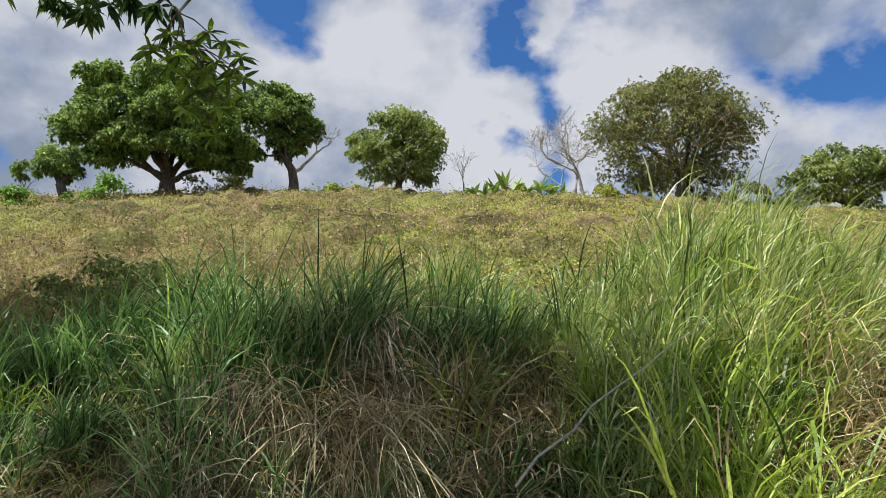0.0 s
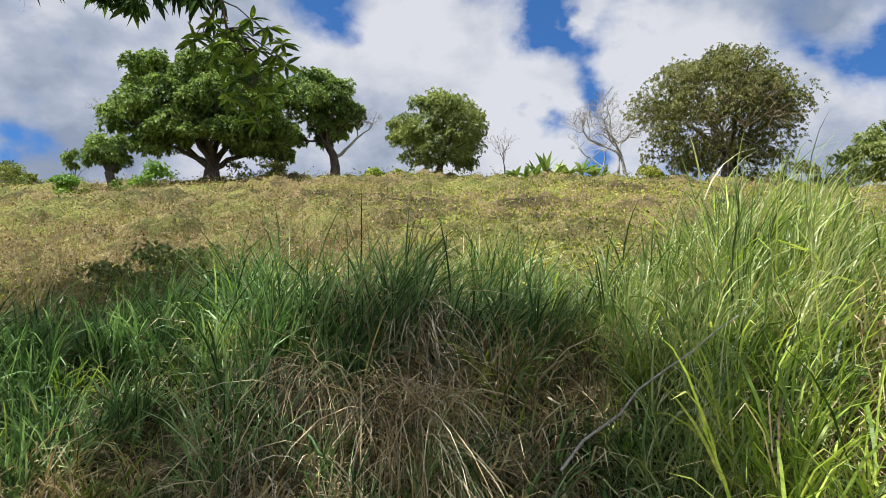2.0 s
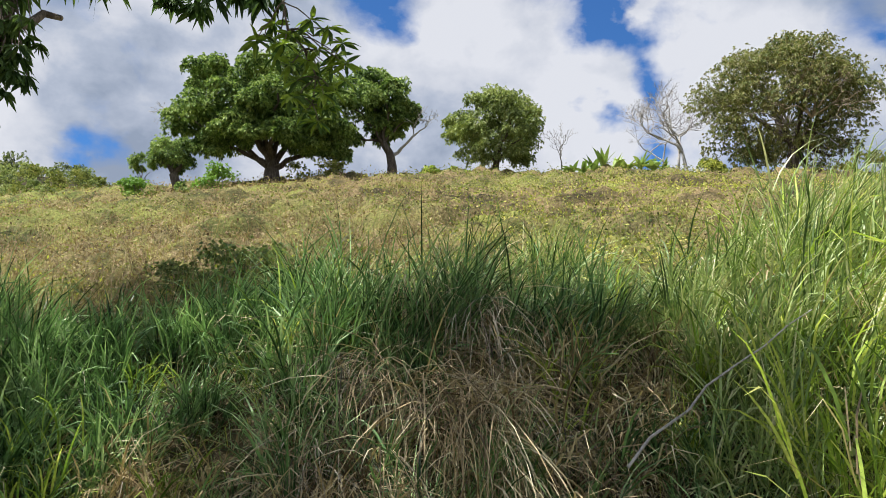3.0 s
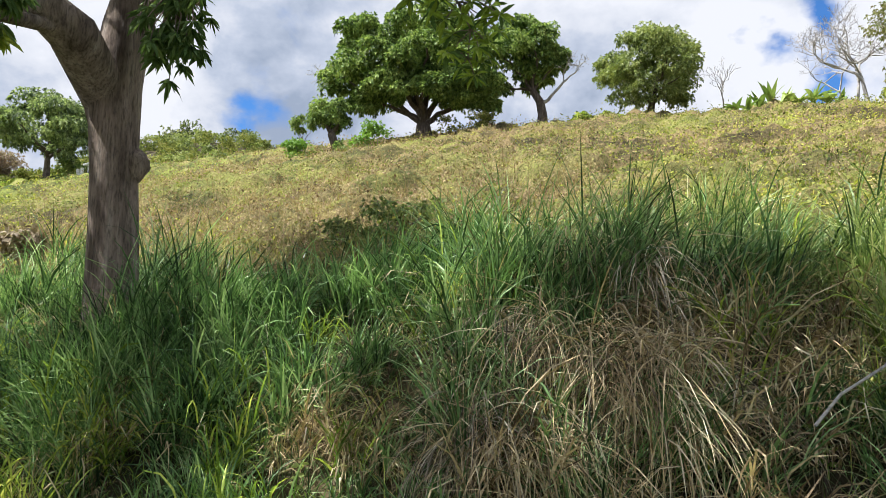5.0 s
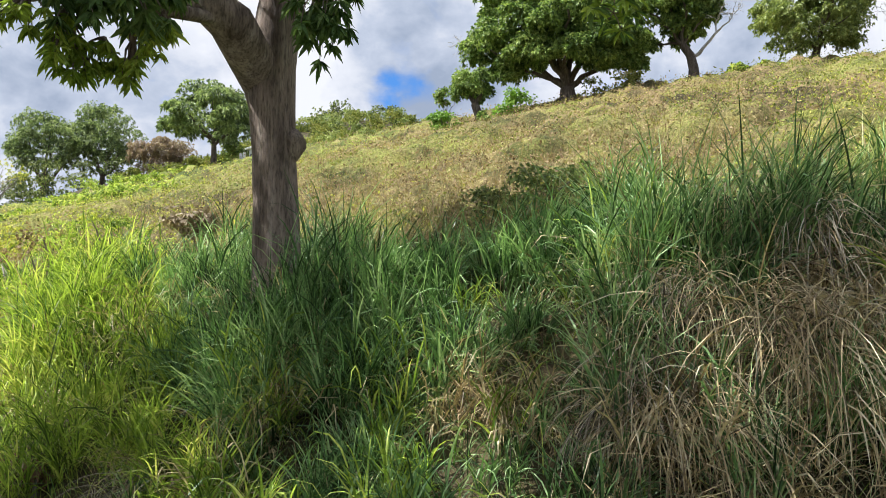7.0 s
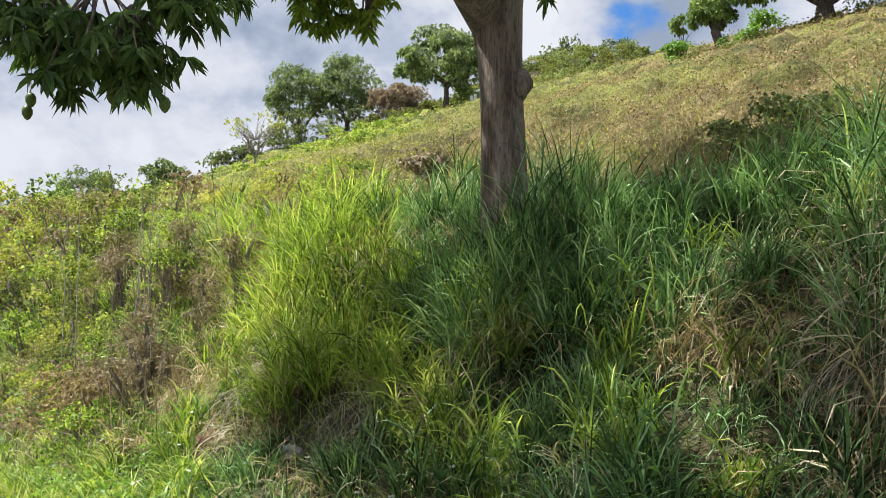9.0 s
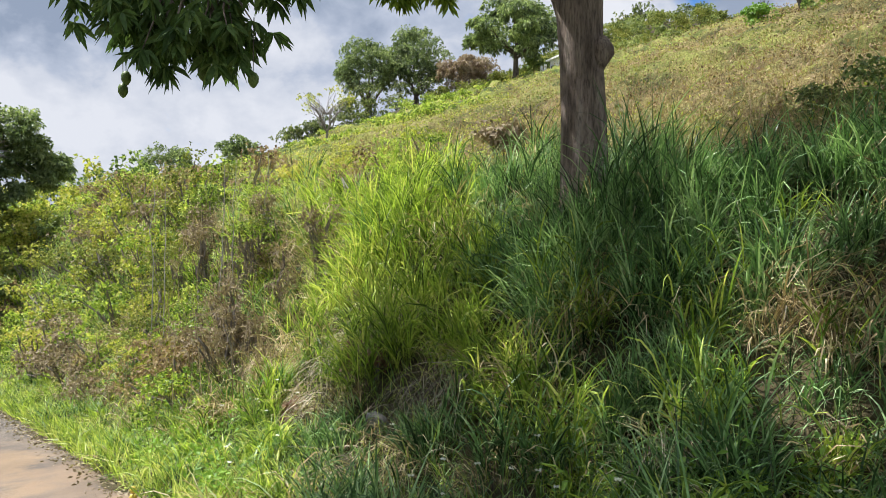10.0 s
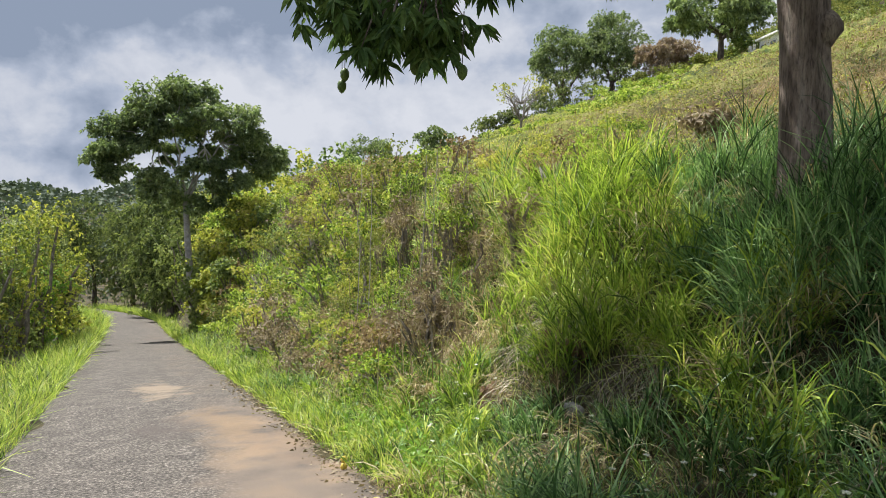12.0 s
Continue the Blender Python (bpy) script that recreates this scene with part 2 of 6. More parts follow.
def scrub_mat():
    """Low scrub: brown, straw and green in drifts; fresher towards the hill's low shoulder."""
    m = bpy.data.materials.new("scrub_cushion")
    m.use_nodes = True
    nt = m.node_tree
    b = nt.nodes["Principled BSDF"]
    v = nt.nodes.new("ShaderNodeNewGeometry").outputs["Position"]
    dry = ramp(nt, noise_tex(nt, v, 0.8, 6.0), [(0.36, (0.05, 0.042, 0.022)), (0.46, (0.13, 0.105, 0.045)), (0.53, (0.23, 0.17, 0.085)), (0.64, (0.20, 0.20, 0.05))])
    fresh = ramp(nt, noise_tex(nt, v, 0.9, 6.0), [(0.36, (0.05, 0.075, 0.02)), (0.48, (0.14, 0.165, 0.04)), (0.56, (0.22, 0.25, 0.055)), (0.66, (0.25, 0.23, 0.08))])
    sep = nt.nodes.new("ShaderNodeSeparateXYZ")
    nt.links.new(v, sep.inputs[0])
    drift = arith(nt, "ADD", arith(nt, "MULTIPLY", noise_tex(nt, v, 0.13, 4.0), 3.2), arith(nt, "MULTIPLY", sep.outputs[0], -0.024))
    col = blend_colour(nt, arith(nt, "SUBTRACT", drift, 1.55, True), dry, fresh)
    grain = noise_tex(nt, v, 14.0, 6.0, 0.7)
    col = blend_colour(nt, 1.0, col, ramp(nt, grain, [(0.36, 0.45), (0.5, 1.0), (0.64, 1.5)]), "MULTIPLY")
    nt.links.new(col, b.inputs["Base Color"])
    b.inputs["Roughness"].default_value = 0.95
    b.inputs["Specular IOR Level"].default_value = 0.15
    bp = nt.nodes.new("ShaderNodeBump")
    bp.inputs["Strength"].default_value, bp.inputs["Distance"].default_value = 1.0, 0.08
    nt.links.new(grain, bp.inputs["Height"])
    nt.links.new(bp.outputs[0], b.inputs["Normal"])
    return m


SCRUB_MAT = scrub_mat()
BARK = solid_mat("mango_bark", [(0.36, (0.11, 0.083, 0.066)), (0.46, (0.19, 0.148, 0.12)), (0.56, (0.265, 0.21, 0.172)), (0.68, (0.36, 0.305, 0.258))], 2.2, 0.92, 1.0, 16, (2.8, 2.8, 0.5), 16, (0.5, 1.3))
HILL_BARK = solid_mat("dark_bark", [(0.3, (0.06, 0.048, 0.04)), (0.5, (0.11, 0.09, 0.075)), (0.7, (0.19, 0.16, 0.135))], 5.0, 0.92, 0.8, 20, (2.4, 2.4, 0.7), 26)
TWIG = solid_mat("twig_bark", [(0.3, (0.12, 0.10, 0.085)), (0.7, (0.30, 0.27, 0.24))], 5.0, 0.9, 0.4)
PALE_TWIG = solid_mat("bleached_twig", [(0.3, (0.30, 0.28, 0.26)), (0.7, (0.50, 0.48, 0.46))], 5.0, 0.9, 0.4)
STONE = solid_mat("grey_stone", [(0.3, (0.16, 0.155, 0.14)), (0.7, (0.30, 0.29, 0.265))], 6.0, 0.85, 0.6)
FRUIT = solid_mat("mango_fruit", [(0.3, (0.07, 0.12, 0.03)), (0.7, (0.13, 0.19, 0.05))], 8.0, 0.4, 0.05)
YELLOW_FRUIT = solid_mat("ripe_fruit", [(0.3, (0.55, 0.38, 0.05)), (0.7, (0.65, 0.50, 0.10))], 8.0, 0.45, 0.05)
WHITE_WALL = solid_mat("white_plaster", [(0.3, (0.68, 0.68, 0.66)), (0.7, (0.8, 0.8, 0.78))], 1.0, 0.7, 0.1)
DARK_GLASS = solid_mat("window_glass", [(0.3, (0.04, 0.05, 0.06)), (0.7, (0.06, 0.07, 0.08))], 1.0, 0.15, 0.0)


def road_mat():
    m = bpy.data.materials.new("worn_asphalt")
    m.use_nodes = True
    nt = m.node_tree
    b = nt.nodes["Principled BSDF"]
    v = nt.nodes.new("ShaderNodeNewGeometry").outputs["Position"]
    grit = noise_tex(nt, v, 30.0, 4.0, 0.8)
    asphalt = ramp(nt, grit, [(0.40, (0.034, 0.029, 0.024)), (0.5, (0.095, 0.082, 0.069)), (0.57, (0.165, 0.145, 0.122)), (0.66, (0.32, 0.288, 0.245))])
    asphalt = blend_colour(nt, 1.0, asphalt, ramp(nt, noise_tex(nt, v, 3.5, 6.0), [(0.36, 0.78), (0.64, 1.18)]), "MULTIPLY")
    clay = ramp(nt, noise_tex(nt, v, 1.3, 6.0), [(0.36, (0.115, 0.094, 0.077)), (0.5, (0.165, 0.13, 0.10)), (0.62, (0.235, 0.17, 0.112))])
    clay = blend_colour(nt, 1.0, clay, ramp(nt, noise_tex(nt, v, 90.0, 4.0, 0.7), [(0.3, 0.8), (0.7, 1.15)]), "MULTIPLY")
    sep = nt.nodes.new("ShaderNodeSeparateXYZ")
    nt.links.new(v, sep.inputs[0])
    # silt washed over the bank-side half
    across = arith(nt, "ADD", sep.outputs[1], arith(nt, "MULTIPLY", sep.outputs[0], 0.046))
    wash = arith(nt, "ADD", arith(nt, "MULTIPLY", across, 0.55), arith(nt, "MULTIPLY", noise_tex(nt, v, 0.55, 5.0, 0.6), 1.5))
    fade = arith(nt, "MULTIPLY", arith(nt, "ADD", sep.outputs[0], 13.5), 0.35, True)
    wash = arith(nt, "SUBTRACT", wash, 1.0)
    silt = arith(nt, "MULTIPLY", arith(nt, "MULTIPLY", wash, 4.0, True), arith(nt, "ADD", arith(nt, "MULTIPLY", fade, 0.85), 0.15))
    col = blend_colour(nt, silt, asphalt, clay)
    # dried puddles of pale and orange clay, and a darker patched spot: place along and across, half-lengths, tone
    for px, py, rx, ry, tone, much in ((-15.2, 1.05, 1.5, 0.42, (0.27, 0.21, 0.145), 0.75), (-10.3, 1.45, 1.4, 0.36, (0.24, 0.165, 0.095), 0.55), (-8.4, 1.75, 1.3, 0.40, (0.23, 0.16, 0.105), 0.5), (-10.3, 0.62, 0.9, 0.30, (0.085, 0.07, 0.06), 0.75), (-6.4, 1.2, 1.3, 0.5, (0.17, 0.135, 0.105), 0.6)):
        off = nt.nodes.new("ShaderNodeMapping")
        off.vector_type = "POINT"
        off.inputs["Location"].default_value = (-px / rx, -py / ry, 0)
        off.inputs["Scale"].default_value = (1 / rx, 1 / ry, 0)
        nt.links.new(v, off.inputs["Vector"])
        reach = nt.nodes.new("ShaderNodeVectorMath")
        reach.operation = "LENGTH"
        nt.links.new(off.outputs[0], reach.inputs[0])
        ragged = arith(nt, "ADD", reach.outputs["Value"], arith(nt, "MULTIPLY", arith(nt, "SUBTRACT", noise_tex(nt, v, 1.9, 7.0, 0.7), 0.5), 4.0))
        spot = arith(nt, "MULTIPLY", arith(nt, "SUBTRACT", 1.2, ragged), 1.3, True)
        col = blend_colour(nt, arith(nt, "MULTIPLY", spot, much), col, tone)
    nt.links.new(col, b.inputs["Base Color"])
    b.inputs["Roughness"].default_value = 0.85
    b.inputs["Specular IOR Level"].default_value = 0.3
    bp = nt.nodes.new("ShaderNodeBump")
    bp.inputs["Strength"].default_value, bp.inputs["Distance"].default_value = 0.6, 0.012
    nt.links.new(grit, bp.inputs["Height"])
    nt.links.new(bp.outputs[0], b.inputs["Normal"])
    return m


ROAD = road_mat()

# ---- mesh helpers ----
rng = np.random.default_rng(7)


def quad_mesh(name, verts, quads, smooth=False):
    verts, quads = np.asarray(verts, float).reshape(-1, 3), np.asarray(quads, np.int32).reshape(-1, 4)
    me = bpy.data.meshes.new(name)
    me.vertices.add(len(verts))
    me.vertices.foreach_set("co", verts.ravel())
    me.loops.add(quads.size)
    me.loops.foreach_set("vertex_index", quads.ravel())
    me.polygons.add(len(quads))
    me.polygons.foreach_set("loop_start", np.arange(0, quads.size, 4, dtype=np.int32))
    me.polygons.foreach_set("use_smooth", np.full(len(quads), smooth))
    me.update(calc_edges=True)
    return me


def merged(pieces):
    """Joins (verts, quads) pairs."""
    vs, qs, k = [], [], 0
    for v, q in pieces:
        v, q = np.asarray(v).reshape(-1, 3), np.asarray(q).reshape(-1, 4)
        vs.append(v)
        qs.append(q + k)
        k += len(v)
    return np.concatenate(vs), np.concatenate(qs)


def thing(name, geometry, mat, label, category, kind="", smooth=False, group=""):
    ob = new(name, quad_mesh(name, *geometry, smooth))
    ob.data.materials.append(mat)
    return tagged(ob, label, category, group, kind)


def empty(name, place, label, category, group=""):
    ob = new(name)
    ob.location = place
    ob.empty_display_size = 0.3
    return tagged(ob, label, category, group)


def part(name, geometry, mat, parent, label="", smooth=False):
    """One mesh under a thing; the geometry is in the thing's own space."""
    ob = new(name, quad_mesh(name, *geometry, smooth))
    ob.data.materials.append(mat)
    ob.parent = parent
    return tagged(ob, label)


def unit(v):
    return v / np.maximum(np.linalg.norm(v, axis=-1, keepdims=True), 1e-9)


def blades(base, az, tilt, bend, length, width, segs=4, twist=0.5, curl=1.2):
    """Grass blades: tapered strips that rise from base, lean to az and bow over."""
    n = len(base)
    u = np.linspace(0, 1, segs + 1)
    th = tilt[:, None] + bend[:, None] * u[None, :] ** curl
    step = (length / segs)[:, None]
    hx = np.concatenate([np.zeros((n, 1)), np.cumsum(np.sin(th[:, 1:]) * step, 1)], 1)
    hz = np.concatenate([np.zeros((n, 1)), np.cumsum(np.cos(th[:, 1:]) * step, 1)], 1)
    dx, dy = np.cos(az)[:, None], np.sin(az)[:, None]
    p = base[:, None, :] + np.stack([hx * dx, hx * dy, hz], -1)
    tw = rng.normal(0, twist, n)[:, None]
    px, py = -dy * np.cos(tw), dx * np.cos(tw)
    nz = np.sin(tw)
    side = np.stack([px - dx * np.cos(th) * nz, py - dy * np.cos(th) * nz, np.sin(th) * nz], -1)
    prof = np.interp(u, [0, 0.25, 0.6, 1], [0.7, 1.0, 0.75, 0.06])
    w = (width[:, None] * prof[None, :])[..., None] * 0.5
    verts = np.stack([p - side * w, p + side * w], 2).reshape(n, -1, 3)
    k = np.arange(segs) * 2
    q = np.stack([k, k + 1, k + 3, k + 2], 1)
    quads = q[None] + (np.arange(n) * (segs + 1) * 2)[:, None, None]
    return verts.reshape(-1, 3), quads.reshape(-1, 4)


def leaves(place, out, size, ratio=0.35, droop=0.35, fold=False, facing=None):
    """Leaves that grow from place along out: a lozenge, or a folded lance."""
    n = len(place)
    out = unit(out)
    size = np.broadcast_to(size, n)[:, None]
    rand = unit(rng.normal(size=(n, 3))) if facing is None else unit(facing + rng.normal(0, 0.45, (n, 3)))
    side = unit(np.cross(out, rand)) * size * ratio * 0.5
    down = np.array([0, 0, -1.0]) * size * droop
    if not fold:
        v = np.stack([place, place + out * size * 0.5 + side, place + out * size + down, place + out * size * 0.5 - side], 1)
        return v.reshape(-1, 3), np.arange(n * 4).reshape(n, 4)
    up = unit(np.cross(side, out)) * size * 0.06
    a, b = place + out * size * 0.3 + down * 0.08, place + out * size * 0.68 + down * 0.42
    tip = place + out * size + down
    v = np.stack([place, a + side + up, a, a - side + up, b + side * 0.8 + up, b, b - side * 0.8 + up, tip], 1)
    q = np.array([[0, 1, 2, 3], [1, 4, 5, 2], [2, 5, 6, 3], [4, 7, 6, 5]])
    return v.reshape(-1, 3), (q[None] + (np.arange(n) * 8)[:, None, None]).reshape(-1, 4)


def tube(points, radii, sides=8, lumps=0.0):
    pts, radii = np.asarray(points, float), np.asarray(radii, float)
    tan = unit(np.gradient(pts, axis=0))
    ref = np.where(np.abs(tan[:, 2:3]) > 0.9, np.array([[1.0, 0, 0]]), np.array([[0, 0, 1.0]]))
    ref = np.broadcast_to(ref[0], tan.shape)
    a = unit(np.cross(tan, ref))
    b = np.cross(tan, a)
    ang = np.linspace(0, 2 * np.pi, sides, endpoint=False)
    r = radii[:, None] * (1 + lumps * rng.normal(size=(len(pts), sides)))
    v = pts[:, None] + r[..., None] * (np.cos(ang)[None, :, None] * a[:, None] + np.sin(ang)[None, :, None] * b[:, None])
    i, j = np.meshgrid(np.arange(len(pts) - 1), np.arange(sides), indexing="ij")
    k = (j + 1) % sides
    q = np.stack([i * sides + j, i * sides + k, (i + 1) * sides + k, (i + 1) * sides + j], -1).reshape(-1, 4)
    return v.reshape(-1, 3), q


def limb_path(a, b, sag=0.15, steps=7, wob=0.05):
    a, b = np.asarray(a, float), np.asarray(b, float)
    u = np.linspace(0, 1, steps)[:, None]
    span = np.linalg.norm(b - a)
    p = a + (b - a) * u + np.array([0, 0, 1.0]) * span * sag * np.sin(u * np.pi)
    p[1:-1] += rng.normal(0, wob * span, (steps - 2, 3)) * 0.6
    return p


# ---- ground ----


def smooth_step(v):
    v = np.clip(v, 0, 1)
    return v * v * (3 - 2 * v)


def road_mid(x):
    """Where the road's middle lies across, for a place along it."""
    x = np.asarray(x, float)
    return 0.33 + 0.046 * np.maximum(-x, -20) - 0.0065 * np.maximum(-x - 50, 0) ** 1.87


def road_level(x):
    return 0.114 * np.clip(x, -44, 40) + 0.08 * np.clip(x + 44, -80, 0)


def ground_z(x, y):
    x, y = np.asarray(x, float), np.asarray(y, float)
    d = y - (0.33 + 0.046 * np.clip(-x, -20, 80)) - 1.45
    zr = road_level(x)
    side = np.where(x < 0, 0.04, -0.012)
    zh = 1.9 + 0.333 * (np.minimum(y, 40) - 6) + side * np.clip(x, -120, 60) + 0.03 * np.clip(y - 40, 0, 60)
    zh = zh - 0.034 * np.clip(x + 13.7, 0, 45) * np.clip(y / 40, 0, 1)
    zh = zh - 0.8 * np.exp(-((x + 43.3) ** 2 + (y - 41.5) ** 2) / 90.0)
    zh = zh + 9.0 * np.exp(-((x + 47) ** 2 + (y - 66) ** 2) / 330.0)
    zh = zh + 0.16 * np.sin(x * 0.55 + y * 0.3) * np.sin(y * 0.41 - x * 0.2) * smooth_step((y - 8) / 6)
    up = smooth_step((d - 0.35) / 3.9)
    far = smooth_step((np.hypot(x, y) - 110) / 120)
    z = zr + (zh - zr) * up
    left = np.clip(-(y - road_mid(np.maximum(x, -124)) + 1.6), 0, 40)
    z = z - 0.10 * np.minimum(left, 25) * (1 - up)
    z = z + 0.05 * np.sin(x * 2.1) * np.sin(y * 2.7 + x) * smooth_step((np.abs(d + 1.45) - 1.6) / 1.0)
    az = np.arctan2(-x, y)
    ridge = 20 + 8 * np.sin(az * 9 + 0.6) + 5 * np.sin(az * 23) + 2.5 * np.sin(az * 51)
    out = np.hypot(x, y)
    hills = -12 + ridge * smooth_step((out - 260) / 330)
    return z * (1 - far) + hills * far


def at(az, dist, lift=0.0):
    x, y = -math.sin(radians(az)) * dist, math.cos(radians(az)) * dist
    return np.array([x, y, float(ground_z(x, y)) + lift])


def ground_sheet():
    r = np.concatenate([[0.0], np.geomspace(0.6, 3500, 210)])
    a = np.radians(np.concatenate([np.arange(-180, -40, 3.0), np.arange(-40, 110, 1.5), np.arange(110, 180, 3.0)]))
    rr, aa = np.meshgrid(r, a, indexing="ij")
    x, y = -np.sin(aa) * rr, np.cos(aa) * rr
    z = ground_z(x, y)
    off = np.abs(y - road_mid(x) + 0.18) - 1.66
    z = z - 0.05 * (1 - smooth_step(off / 0.25)) * (np.abs(x) < 124)
    n, m = rr.shape
    i, j = np.meshgrid(np.arange(n - 1), np.arange(m), indexing="ij")
    k = (j + 1) % m
    q = np.stack([i * m + j, (i + 1) * m + j, (i + 1) * m + k, i * m + k], -1).reshape(-1, 4)
    return np.stack([x, y, z], -1), q


thing("ground", ground_sheet(), SOIL, "dry earth of a scrubby hillside above a lane", "ground", "structure", True)


def road_sheet():
    xs = np.concatenate([np.arange(-125, -20, 0.5), np.arange(-20, 14, 0.2), np.arange(14, 61, 1.0)])
    us = np.linspace(-1, 1, 17)
    rag = 0.09 * np.sin(xs * 1.7) + 0.06 * np.sin(xs * 4.3 + 1)
    rag2 = 0.09 * np.sin(xs * 1.3 + 2) + 0.06 * np.sin(xs * 3.7)
    half = np.where(us[None, :] > 0, 1.42 + rag[:, None], 1.78 + rag2[:, None])
    y = road_mid(xs)[:, None] + us[None, :] * half
    x = np.broadcast_to(xs[:, None], y.shape)
    z = road_level(x) + 0.02 * (1 - us[None, :] ** 2) - 0.05 * (np.abs(us[None, :]) > 0.99) + 0.006 * np.sin(x * 1.9) * np.sin(y * 3.1)
    n, m = y.shape
    i, j = np.meshgrid(np.arange(n - 1), np.arange(m - 1), indexing="ij")
    q = np.stack([i * m + j, (i + 1) * m + j, (i + 1) * m + j + 1, i * m + j + 1], -1).reshape(-1, 4)
    return np.stack([x, y, z], -1), q


thing("road", road_sheet(), ROAD, "narrow worn asphalt lane with washed-over clay", "road", "structure", True)

# ---- grass of the bank ----


def tussocks(centre, height, culms, per, leaf, width, stiff=1.0, wind=0.45, spread=0.10, limp=1.0, segs=4):
    """Clumps of cane-like grass: culms that fan out from a base, each with long leaf blades in two ranks that rise, arch over and hang."""
    n = len(centre)
    ci = np.repeat(np.arange(n), culms)
    m = len(ci)
    a = rng.uniform(0, 2 * np.pi, m)
    r = np.sqrt(rng.uniform(0, 1, m)) * spread
    base = centre[ci] + np.stack([np.cos(a) * r, np.sin(a) * r, np.zeros(m)], 1)
    base[:, 2] = ground_z(base[:, 0], base[:, 1]) - 0.03
    sweep = 0.22 * np.stack([np.sin(3.1 * centre[:, 0] + 1.7 * centre[:, 1]), np.sin(2.3 * centre[:, 1] - 2.9 * centre[:, 0] + 1)], 1)
    lean = np.stack([np.cos(a), np.sin(a)], 1) * rng.uniform(0.05, 0.5, m)[:, None] + rng.normal(0, 0.2, (n, 2))[ci] + sweep[ci] + np.array([wind * 0.45, -0.16])
    run = height[ci] * rng.uniform(0.3, 0.85, m)
    rise = unit(np.stack([lean[:, 0], lean[:, 1], np.ones(m) * stiff], 1))
    caz, ctilt = np.arctan2(rise[:, 1], rise[:, 0]), np.arccos(np.clip(rise[:, 2], -1, 1))
    canes = blades(base, caz, ctilt, np.full(m, 0.05), run, np.full(m, width * 0.35), 1, 0.3)
    li = np.repeat(np.arange(m), per)
    k = len(li)
    f = rng.uniform(0.08, 1.0, k) ** 0.85
    p = base[li] + rise[li] * (run[li] * f)[:, None]
    az = a[li] + rng.normal(0, 0.5, k) + np.where(rng.uniform(0, 1, k) < 0.4, np.pi, 0)
    o = np.stack([np.cos(az), np.sin(az)], 1) * 0.8 + lean[li] * 1.1 + np.array([wind, -0.25])
    az = np.arctan2(o[:, 1], o[:, 0])
    tilt = rng.uniform(0.05, 0.5, k) * (1.3 - 0.7 * f) + 0.35 * ctilt[li]
    bend = (rng.gamma(3.0, 0.36, k) + 0.25) * limp
    ln = leaf * rng.uniform(0.6, 1.3, k) * (0.8 + 0.3 * f) * np.clip(height[ci][li], 0.3, 1.0) ** 0.7
    green = blades(p, az, tilt, bend, ln, width * rng.uniform(0.55, 1.25, k), segs, 0.55, 1.5)
    return merged([canes, green])


# what grows where, by the bearing from the lane's viewpoint: height of the tops, shares of the kinds
BEARING = [-45, -30, -24, -16, -13, -6, -2, 3, 8, 12, 17, 21, 30, 43, 49, 54, 61, 66, 75, 90]
TALL = [1.1, 1.2, 1.7, 1.65, 0.85, 0.55, 0.75, 0.85, 0.85, 0.95, 1.0, 0.65, 0.65, 0.85, 0.85, 1.15, 1.1, 0.7, 0.55, 0.45]
DRY = [0.45, 0.5, 0.35, 0.35, 0.3, 0.2, 0.5, 0.7, 0.72, 0.72, 0.6, 0.25, 0.12, 0.15, 0.18, 0.15, 0.25, 0.5, 0.3, 0.1]
PALE = [0.4, 0.4, 0.45, 0.45, 0.25, 0.15, 0.25, 0.15, 0.1, 0.1, 0.05, 0, 0, 0, 0, 0, 0, 0, 0, 0]
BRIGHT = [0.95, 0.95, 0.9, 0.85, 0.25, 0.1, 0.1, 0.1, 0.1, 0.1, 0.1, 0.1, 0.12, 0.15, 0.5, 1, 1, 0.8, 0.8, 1]


